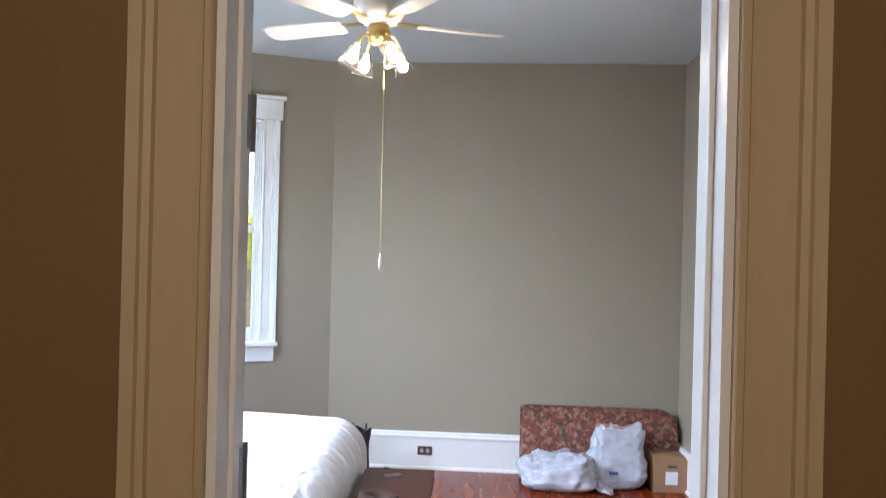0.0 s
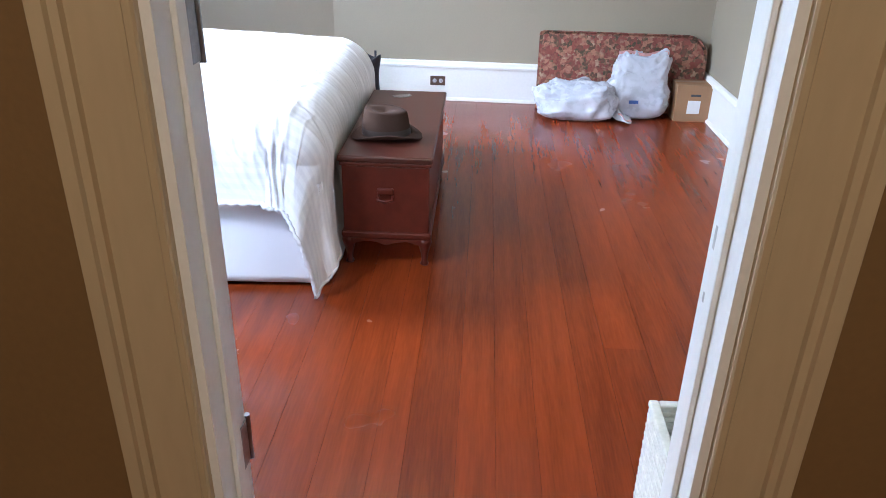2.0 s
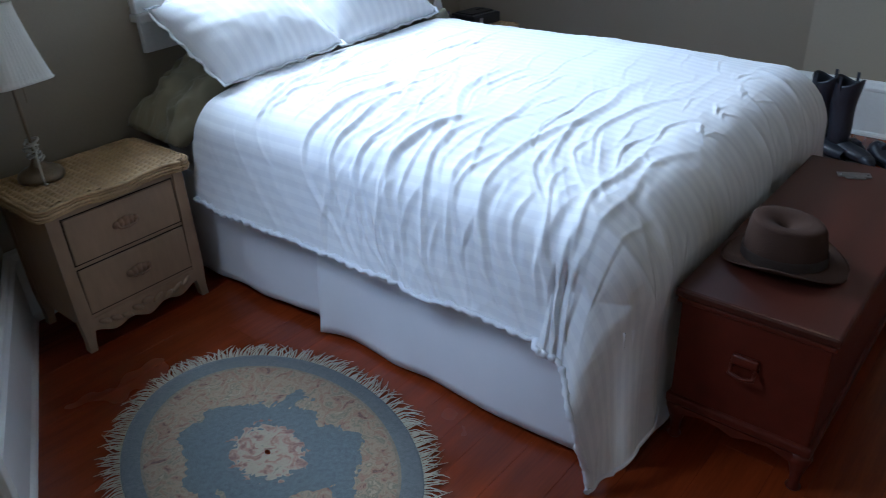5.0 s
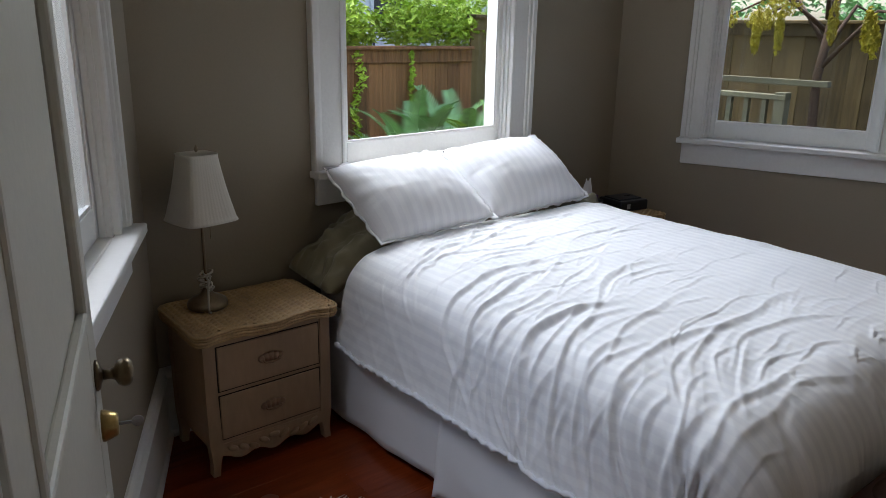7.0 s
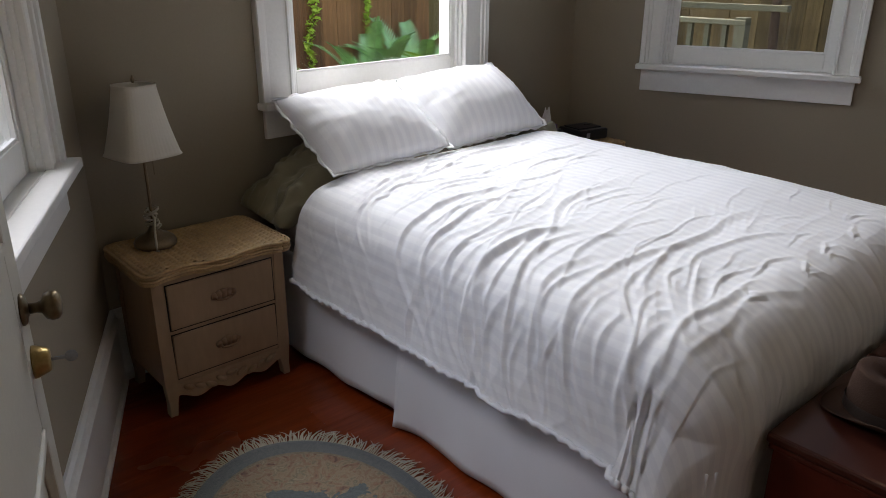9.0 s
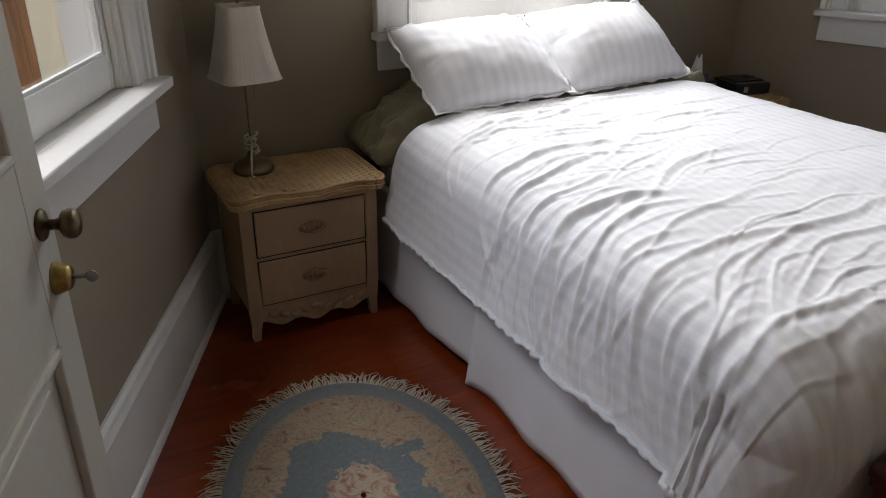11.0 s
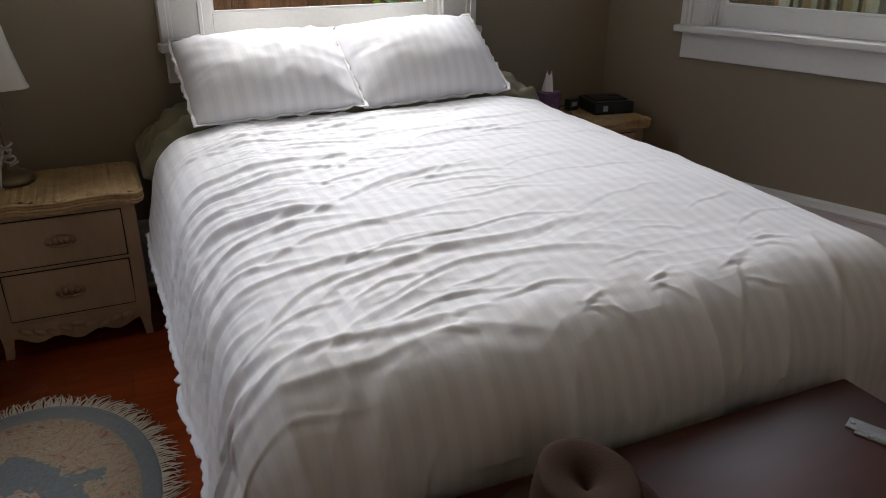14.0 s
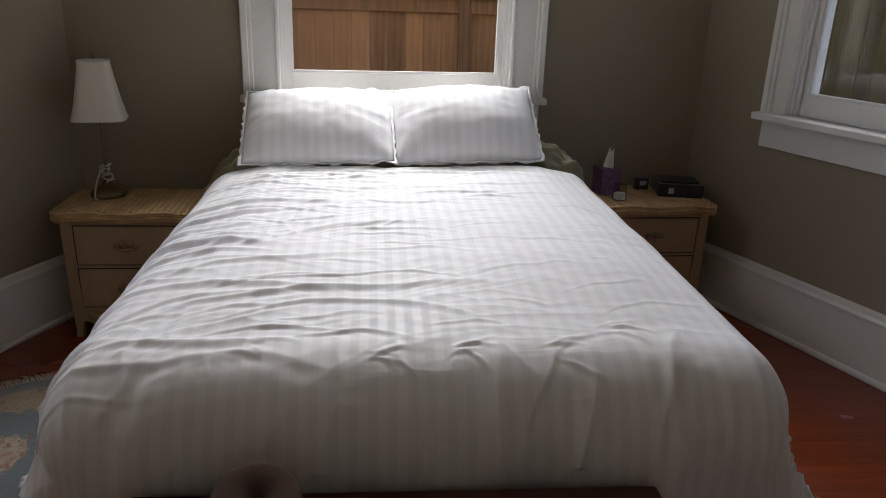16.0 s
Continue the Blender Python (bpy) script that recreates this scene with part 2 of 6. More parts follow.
# ---- trim ----
def baseboard(p0, p1, s0, s1, z=0.30):
    """Tall board, stepped cap and a quarter-round shoe along a stretch of wall."""
    m, _ = along(p0, p1)
    bm = bmesh.new()
    prof = [(0, 0), (-0.034, 0), (-0.034, 0.012), (-0.029, 0.02), (-0.02, 0.025), (-0.02, z - 0.055), (-0.029, z - 0.05), (-0.031, z - 0.035), (-0.022, z - 0.022), (-0.019, z - 0.008), (-0.008, z), (0, z)]
    rings = [[bm.verts.new((s, y, h)) for y, h in prof] for s in (s0, s1)]
    for i in range(len(prof)):
        j = (i + 1) % len(prof)
        bm.faces.new((rings[0][i], rings[0][j], rings[1][j], rings[1][i]))
    bm.faces.new(rings[0])
    bm.faces.new(rings[1][::-1])
    ob = link("baseboard", bm, TRIM)
    ob.matrix_world = m
    return tagged(ob, "tall white painted baseboard with moulded cap", "baseboard", kind="structure")


lenC, lenD, lenS = along(BC, CD)[1], along(CD, SD)[1], along(SD, LS)[1]
baseboard(AL, AB, 0, lenA)
baseboard(AB, BC, 0, lenB)
baseboard(BC, CD, 0, lenC)
baseboard(CD, SD, 0, DD0 - 0.125)
baseboard(CD, SD, DD1 + 0.125, lenD)
baseboard(SD, LS, 0, DOOR[0] - 0.125)
baseboard(LS, AL, 0.05, lenL)


def casing_profile(w):
    """Inner bead, flat, raised back band: (across, proud) pairs from the opening outwards."""
    return [(0, 0), (0, 0.018), (0.004, 0.022), (0.016, 0.022), (0.02, 0.016), (0.03, 0.015), (w - 0.05, 0.015), (w - 0.046, 0.024), (w - 0.032, 0.026), (w - 0.028, 0.034), (w - 0.004, 0.036), (w, 0.03), (w, 0)]


def strip(bm, prof, z0, z1, x, sx, y=0.0, sy=-1):
    """An upright moulding from z0 to z1; sx: the way in which its width runs."""
    rings = [[bm.verts.new((x + sx * a, y + sy * b, h)) for a, b in prof] for h in (z0, z1)]
    for i in range(len(prof) - 1):
        bm.faces.new((rings[0][i], rings[0][i + 1], rings[1][i + 1], rings[1][i]))
    bm.faces.new(rings[0])
    bm.faces.new(rings[1][::-1])


def window(name, p0, p1, c, w, label, cw=0.165, bottom=0.095, stile=0.05):
    """A double-hung sash window in a wall, with stool, apron, casing and two sashes."""
    m, _ = along(p0, p1)
    root = empty(name, m, label, "window", kind="structure")
    a, b = c - w / 2, c + w / 2
    for x, s in ((a, -1), (b, 1)):
        bm = bmesh.new()
        strip(bm, casing_profile(cw), Z0 + 0.012, Z1 + 0.004, x, s)
        part("casing", bm, TRIM, root)
    part("head_casing", boxes(((a - cw - 0.02, -0.03, Z1 + 0.004), (b + cw + 0.02, 0, Z1 + 0.16)), ((a - cw - 0.04, -0.06, Z1 + 0.16), (b + cw + 0.04, 0, Z1 + 0.19)), bevel=0.004), TRIM, root)
    part("window_sill", boxes(((a - cw - 0.012, -0.075, Z0 - 0.02), (b + cw + 0.012, 0.0, Z0 + 0.012)), ((a + 0.001, 0, Z0 - 0.02), (b - 0.001, 0.12, Z0 + 0.010)), bevel=0.006), TRIM, root)
    part("apron", boxes(((a - cw + 0.012, -0.022, Z0 - 0.145), (b + cw - 0.012, 0, Z0 - 0.02)), bevel=0.004), TRIM, root)
    part("jamb", boxes(((a, 0, Z0 + 0.01), (a + 0.012, 0.16, Z1)), ((b - 0.012, 0, Z0 + 0.01), (b, 0.16, Z1)), ((a, 0, Z1 - 0.012), (b, 0.16, Z1)),
                       ((a + 0.012, 0.018, Z0 + 0.012), (a + 0.026, 0.034, Z1 - 0.012)), ((b - 0.026, 0.018, Z0 + 0.012), (b - 0.012, 0.034, Z1 - 0.012))), TRIM, root)
    mid = (Z0 + Z1) / 2 + 0.02
    for nm, z0, z1, y, rail, top in (("lower_sash", Z0 + 0.014, mid + 0.02, 0.036, bottom, 0.04), ("upper_sash", mid - 0.02, Z1 - 0.014, 0.080, 0.04, 0.06)):
        x0, x1 = a + 0.014, b - 0.014
        bm = boxes(((x0, y, z0), (x0 + stile - 0.014, y + 0.038, z1)), ((x1 - stile + 0.014, y, z0), (x1, y + 0.038, z1)), bevel=0.003)
        box(bm, (x0 + stile - 0.014, y + 0.001, z0), (x1 - stile + 0.014, y + 0.037, z0 + rail), 0.003)
        box(bm, (x0 + stile - 0.014, y + 0.001, z1 - top), (x1 - stile + 0.014, y + 0.037, z1), 0.003)
        sash = part(nm, bm, TRIM, root)
        gx0, gx1, gz0, gz1 = x0 + stile - 0.014, x1 - stile + 0.014, z0 + rail, z1 - top
        bead = 0.009
        part("glazing_bead", boxes(((gx0, y + 0.006, gz0), (gx0 + bead, y + 0.018, gz1)), ((gx1 - bead, y + 0.006, gz0), (gx1, y + 0.018, gz1)),
                                   ((gx0 + bead, y + 0.007, gz0), (gx1 - bead, y + 0.017, gz0 + bead)), ((gx0 + bead, y + 0.007, gz1 - bead), (gx1 - bead, y + 0.017, gz1))), TRIM, sash)
        pane = part("pane", boxes(((gx0, y + 0.019, gz0), (gx1, y + 0.022, gz1))), GLASS, sash)
        pane.visible_shadow = False
    return root


window("window_1", AL, AB, cA, 1.08, "white painted double-hung sash window behind the bed", cw=0.17)
window("window_2", AB, BC, cB, 0.90, "white painted double-hung sash window onto the fence", cw=0.13)
window("window_3", LS, AL, cL, 0.90, "white painted double-hung sash window beside the open door", cw=0.13)

# ---- entry doorway: frame, hinges, open door ----
def door_frame():
    root = empty("door_frame", Matrix.Identity(4), "doorway lining, tan on the hall side and white inside", "door frame", kind="structure")
    x0, x1, h = -0.065, 0.885, 2.30
    for x, s in ((x0, 1), (x1, -1)):
        lo, hi = sorted((x, x + s * 0.018))
        part("jamb", boxes(((lo, 2.312, 0), (hi, 2.412, h))), TRIM, root, "white painted jamb with chipped edge")
        part("outer_jamb", boxes(((lo, 2.248, 0), (hi, 2.312, h))), TRIM, root)
        lo, hi = sorted((x + s * 0.018, x + s * 0.03))
        part("door_stop", boxes(((lo, 2.312, 0), (hi, 2.352, h)), bevel=0.003), TRIM, root)
        bm = bmesh.new()
        strip(bm, casing_profile(0.155), 0, h, x, -s, 2.25, -1)
        part("hall_casing", bm, TAN, root, "tan painted moulded casing")
        bm = bmesh.new()
        strip(bm, casing_profile(0.12), 0, h, x, -s, 2.41, 1)
        part("room_casing", bm, TRIM, root)
    part("head_jamb", boxes(((x0, 2.25, h), (x1, 2.412, h + 0.02)), ((x0 - 0.15, 2.22, h + 0.02), (x1 + 0.15, 2.249, h + 0.17)), ((x0 - 0.12, 2.412, h + 0.02), (x1 + 0.12, 2.44, h + 0.15))), TAN, root)
    for z in (2.02, 1.30, 0.42):
        bm = boxes(((x0 + 0.0185, 2.360, z - 0.055), (x0 + 0.021, 2.412, z + 0.055)), bevel=0.001)
        lathe([(0.007, z - 0.06), (0.007, z + 0.06)], 10, bm, Matrix.Translation((x0 + 0.02, 2.42, 0)))
        part("hinge", bm, STEEL, root, "dark steel butt hinge")
    part("strike_plate", boxes(((x1 - 0.0195, 2.372, 0.94), (x1 - 0.0181, 2.392, 0.985)), ((x1 - 0.0195, 2.374, 0.83), (x1 - 0.0181, 2.390, 0.85)), bevel=0.0005), mat("painted_steel", (0.42, 0.40, 0.36), 0.55, vary=0.2, scale=30), root)


door_frame()


def knob_set(root, x, z, side=-1, material=DARKBRASS):
    """Rose and turned knob that stand out of a door face along local y."""
    m = Matrix.Translation((x, 0, z)) @ Matrix.Rotation(radians(90 if side < 0 else -90), 4, "X")
    rose = part("rose", lathe([(0.030, 0), (0.031, 0.003), (0.027, 0.008), (0.016, 0.011), (0.012, 0.014)], 24, m=m), material, root, "antique brass rose", True)
    part("door_knob", lathe([(0.011, 0.008), (0.010, 0.026), (0.013, 0.034), (0.024, 0.040), (0.0285, 0.050), (0.0275, 0.060), (0.020, 0.067), (0.0, 0.070)], 24, m=m), material, root, "antique brass knob", True)
    return rose


def panel_door(name, w, h, m, label, panels, thick=0.042, kind="structure", paint=TRIM):
    """Stiles and rails with moulded sunk panels; face towards local -y."""
    root = empty(name, m, label, "door", kind=kind)
    st = 0.115
    bm = boxes(((0, 0, 0), (st, thick, h)), ((w - st, 0, 0), (w, thick, h)), bevel=0.002)
    zs = sorted({0, h, *[z for p in panels for z in p]})
    for z0, z1 in zip(zs[0::2], zs[1::2]):
        box(bm, (st, 0.0005, z0), (w - st, thick - 0.0005, z1), 0.002)
    part("door_leaf", bm, paint, root)
    for z0, z1 in panels:
        bm = boxes(((st, 0.013, z0), (w - st, thick - 0.013, z1)))
        box(bm, (st + 0.06, 0.008, z0 + 0.06), (w - st - 0.06, thick - 0.008, z1 - 0.06), 0.004)
        pn = part("panel", bm, paint, root)
        bm = bmesh.new()
        for lo, hi in (((st, z0), (st + 0.022, z1)), ((w - st - 0.022, z0), (w - st, z1)), ((st, z0), (w - st, z0 + 0.022)), ((st, z1 - 0.022), (w - st, z1))):
            box(bm, (lo[0], -0.007, lo[1]), (hi[0], 0.014, hi[1]), 0.006)
        part("moulding", bm, paint, pn)
    return root


# the open leaf, folded back towards the angled wall
EDGE, HINGE = Vector((-1.025, 2.703, 0)), Vector((-0.20, 2.455, 0))
lw = (EDGE - HINGE).length
ang = math.atan2(EDGE.y - HINGE.y, EDGE.x - HINGE.x)
leaf = panel_door("door_1", lw, 2.27, Matrix.Translation(HINGE + Vector((0, 0, 0.012))) @ Matrix.Rotation(ang, 4, "Z"),
                  "white painted panelled door standing open, key in its lock", [(0.20, 0.72), (1.08, 2.12)], paint=DOORPAINT)
knob_set(leaf, lw - 0.065, 0.945, -1)
mm = Matrix.Translation((lw - 0.055, 0, 0.830)) @ Matrix.Rotation(radians(90), 4, "X")
lock = part("deadbolt", lathe([(0.032, 0), (0.032, 0.006), (0.024, 0.026), (0.021, 0.030), (0.0, 0.031)], 24, m=mm, squash=lambda a: 1.0), BRASS, leaf, "bright brass deadbolt", True)
bm = boxes(((lw - 0.057, -0.056, 0.827), (lw - 0.053, -0.030, 0.833)))
lathe([(0.003, -0.002), (0.012, -0.001), (0.012, 0.001), (0.003, 0.002)], 16, bm, Matrix.Translation((lw - 0.055, -0.066, 0.830)) @ Matrix.Rotation(radians(90), 4, "Y"))
part("key", bm, STEEL, lock, "small steel key")
part("latch_plate", boxes(((lw - 0.0005, 0.01, 0.90), (lw + 0.0015, 0.032, 1.03)), ((lw - 0.0005, 0.012, 0.72), (lw + 0.0015, 0.03, 0.76))), DARKBRASS, leaf)

# closed door in the east wall
m, _ = along(CD, SD)
d2 = panel_door("door_2", DD1 - DD0 - 0.03, 2.09, m @ Matrix.Translation((DD0 + 0.015, 0.012, 0.008)), "closed white painted panelled door in the side wall", [(0.2, 0.75), (1.0, 1.95)])
knob_set(d2, 0.07, 0.92, -1, STEEL)
mm = Matrix.Translation((0.07, 0, 1.05)) @ Matrix.Rotation(radians(90), 4, "X")
part("deadbolt", lathe([(0.026, 0), (0.025, 0.012), (0.012, 0.02), (0, 0.021)], 20, m=mm), STEEL, d2, smooth=True)
fr = empty("door_casing", m, "white painted casing of the closed door", "door frame", kind="structure")
for x, s in ((DD0, -1), (DD1, 1)):
    bm = bmesh.new()
    strip(bm, casing_profile(0.12), 0, 2.12, x, s)
    part("casing", bm, TRIM, fr)
part("head_casing", boxes(((DD0 - 0.13, -0.03, 2.12), (DD1 + 0.13, 0, 2.26)), bevel=0.004), TRIM, fr)
part("backing", boxes(((DD0, 0.07, 0), (DD1, 0.155, 2.12))), TRIM, fr)

# ---- bed ----
def uv_cloth(name, base, stripe=0.0, pitch=0.034, rough=0.6):
    """White cotton; stripe: satin bands that differ in gloss, part of that sheen put into the tone, along the map's u.
    """
    m = mat(name, base, rough, vary=0.03, scale=6, fine=350, bump=0.05, sheen=0.15, spec=0.3)
    if stripe:
        n, l = m.node_tree.nodes, m.node_tree.links
        b = n["Principled BSDF"]
        uvn, sep = n.new("ShaderNodeUVMap"), n.new("ShaderNodeSeparateXYZ")
        l.new(uvn.outputs[0], sep.inputs[0])
        k, fr, st = (n.new("ShaderNodeMath") for _ in range(3))
        k.operation, fr.operation, st.operation = "MULTIPLY", "PINGPONG", "GREATER_THAN"
        k.inputs[1].default_value = 1 / pitch
        fr.inputs[1].default_value = 1.0
        st.inputs[1].default_value = 0.5
        l.new(sep.outputs[1], k.inputs[0])
        l.new(k.outputs[0], fr.inputs[0])
        l.new(fr.outputs[0], st.inputs[0])
        old = b.inputs["Base Color"].links[0].from_socket
        mx = n.new("ShaderNodeMix")
        mx.data_type, mx.blend_type = "RGBA", "MULTIPLY"
        mx.inputs["B"].default_value = (1 - stripe, 1 - stripe, 1 - stripe * 0.8, 1)
        l.new(st.outputs[0], mx.inputs["Factor"])
        l.new(old, mx.inputs["A"])
        l.new(mx.outputs["Result"], b.inputs["Base Color"])
        rr = n.new("ShaderNodeMapRange")
        rr.inputs["To Min"].default_value, rr.inputs["To Max"].default_value = rough - 0.08, rough + 0.10
        l.new(st.outputs[0], rr.inputs[0])
        l.new(rr.outputs[0], b.inputs["Roughness"])
    return m


def add_wrinkles(m, strength):
    """Fine creases too small for the mesh: stretched noise folded about its middle, in the cloth's own map."""
    n, l = m.node_tree.nodes, m.node_tree.links
    b = n["Principled BSDF"]
    uvn, mp, tx = n.new("ShaderNodeUVMap"), n.new("ShaderNodeMapping"), n.new("ShaderNodeTexNoise")
    mp.inputs["Rotation"].default_value, mp.inputs["Scale"].default_value = (0, 0, radians(-18)), (6.5, 1.6, 1)
    tx.inputs["Scale"].default_value, tx.inputs["Detail"].default_value, tx.inputs["Distortion"].default_value = 1.0, 2.5, 0.5
    l.new(uvn.outputs[0], mp.inputs[0])
    l.new(mp.outputs[0], tx.inputs["Vector"])
    sub, ab, bp = n.new("ShaderNodeMath"), n.new("ShaderNodeMath"), n.new("ShaderNodeBump")
    sub.operation, ab.operation = "SUBTRACT", "ABSOLUTE"
    sub.inputs[1].default_value = 0.5
    l.new(tx.outputs[0], sub.inputs[0])
    l.new(sub.outputs[0], ab.inputs[0])
    bp.invert = True
    bp.inputs["Strength"].default_value, bp.inputs["Distance"].default_value = strength, 0.02
    l.new(ab.outputs[0], bp.inputs["Height"])
    l.new(b.inputs["Normal"].links[0].from_socket, bp.inputs["Normal"])
    l.new(bp.outputs[0], b.inputs["Normal"])
    return m


DUVET = uv_cloth("striped_satin_cotton", (0.82, 0.82, 0.84), 0.055, 0.021)
SHAM = uv_cloth("striped_sham_cotton", (0.84, 0.84, 0.86), 0.05, 0.024)
SKIRT = uv_cloth("plain_white_cotton", (0.76, 0.77, 0.82))
SAGE = uv_cloth("sage_green_cotton", (0.24, 0.215, 0.135))
add_wrinkles(DUVET, 0.42)
add_wrinkles(SHAM, 0.2)
MATTRESS = uv_cloth("mattress_ticking", (0.7, 0.7, 0.68))

# bed frame of reference: x from the head to the foot, y across, origin on the floor under the head's middle
BED = Matrix.Translation((-2.34, 4.625, 0)) @ Matrix.Rotation(radians(0.6), 4, "Z")
BL, BW, BT = 2.165, 0.785, 0.725


def fold(u, v, a, b, w, h, seed):
    """One crease over a whole chart: a ridge along the bowed segment a-b, uneven in height."""
    ax, ay = a
    dx, dy = b[0] - ax, b[1] - ay
    ll = math.hypot(dx, dy)
    t = ((u - ax) * dx + (v - ay) * dy) / (ll * ll)
    bend = ll * (0.030 * np.sin(t * 5 + seed) + 0.012 * np.sin(t * 11 + 2 * seed) + 0.36 * t * (1 - t))
    d = ((u - ax) * dy - (v - ay) * dx) / ll + bend
    env = np.sin(math.pi * np.clip((t + 0.1) / 1.2, 0, 1)) ** 0.7
    wt = w * (0.6 + 0.7 * np.clip(t, 0, 1))
    return h * env * (np.exp(-np.abs(d / wt) ** 1.4) - 0.45 * np.exp(-((d - 1.8 * wt) / (1.3 * wt)) ** 2))


rnd = random.Random(7)
CREASES = []


def crease(u, v, ang, ll, w, h):
    CREASES.append(((u, v), (u - ll * math.cos(ang), v + ll * math.sin(ang)), w, h, rnd.uniform(0, 6)))


# long folds that run across from the near edge, shorter ones between, a fan at the near foot corner
for i in range(16):
    crease(rnd.uniform(0.62, 2.1), rnd.uniform(-0.95, -0.4), rnd.gauss(1.40, 0.12), rnd.uniform(0.4, 1.05), rnd.uniform(0.008, 0.015), rnd.uniform(0.006, 0.014))
for i in range(46):
    crease(rnd.uniform(0.55, 2.08), rnd.uniform(-0.95, -0.1), rnd.gauss(1.44, 0.13), rnd.uniform(0.15, 0.6), rnd.uniform(0.0045, 0.008), rnd.uniform(0.003, 0.008))
for i in range(22):
    crease(rnd.uniform(0.5, 2.05), rnd.uniform(-0.2, 0.6), rnd.gauss(1.52, 0.2), rnd.uniform(0.08, 0.3), rnd.uniform(0.0045, 0.007), rnd.uniform(0.002, 0.005))
for i in range(26):
    u0 = 1.10 + 0.044 * i + rnd.uniform(-0.03, 0.03)
    crease(u0, rnd.uniform(-1.12, -0.95), 1.50 - 0.45 * (u0 - 1.5) + rnd.gauss(0, 0.1), rnd.uniform(0.15, 0.5), rnd.uniform(0.006, 0.015), rnd.uniform(0.005, 0.014))
# small puckers where the filling is caught, along the foot edge
for pu, pv in ((2.00, -0.10), (2.02, 0.30), (1.93, 0.42), (1.98, -0.42), (2.01, 0.08)):
    for k in range(4):
        crease(pu + rnd.uniform(-0.03, 0.03), pv + rnd.uniform(-0.03, 0.03), rnd.uniform(0.6, 2.4), rnd.uniform(0.05, 0.12), rnd.uniform(0.005, 0.008), rnd.uniform(0.004, 0.007))
# pinched creases under the pillows, and the deep pleats that start at the hem
for i in range(18):
    crease(rnd.uniform(0.46, 0.95), rnd.uniform(-0.75, 0.25), rnd.gauss(1.5, 0.16), rnd.uniform(0.12, 0.5), rnd.uniform(0.005, 0.009), rnd.uniform(0.004, 0.010))
for i in range(13):
    u0 = 1.22 + 0.07 * i + rnd.uniform(-0.04, 0.04)
    crease(u0, rnd.uniform(-1.13, -1.02), 1.30 + rnd.gauss(0, 0.12), rnd.uniform(0.3, 0.9), rnd.uniform(0.008, 0.014), rnd.uniform(0.010, 0.022))
# folds of the foot side, from its edge down
for i in range(12):
    crease(rnd.uniform(2.25, 2.5), rnd.uniform(-0.75, 0.75), rnd.gauss(0.15, 0.25), rnd.uniform(0.15, 0.4), rnd.uniform(0.008, 0.016), rnd.uniform(0.003, 0.008))
CHART_S, CHART_T, CHART_D = 0.35, -1.15, 0.004
CHART = np.zeros((610, 580))
_u = (CHART_S + CHART_D * np.arange(610))[:, None]
_v = (CHART_T + CHART_D * np.arange(580))[None, :]
for c in CREASES:
    CHART += fold(_u, _v, *c)


def creased(s, t):
    """Height of all creases at a place of the cloth, between four places of the chart."""
    x, y = min(608.0, max(0.0, (s - CHART_S) / CHART_D)), min(578.0, max(0.0, (t - CHART_T) / CHART_D))
    i, j = int(x), int(y)
    p, q = x - i, y - j
    return float((CHART[i, j] * (1 - q) + CHART[i, j + 1] * q) * (1 - p) + (CHART[i + 1, j] * (1 - q) + CHART[i + 1, j + 1] * q) * p)


def ridge(a, b, seed):
    """Sharp-crested folds: 1 on a crest line, falling off on both sides."""
    return (1 - min(1, 2.2 * abs(noise.noise(Vector((a, b, seed)))))) ** 2.8


def arc_edge(over, r):
    """Over a rounded edge: how far out and how far down a cloth lies that runs over by so much."""
    q = r * math.pi / 2
    if over <= q:
        return r * math.sin(over / r), r * (1 - math.cos(over / r))
    return r, r + over - q


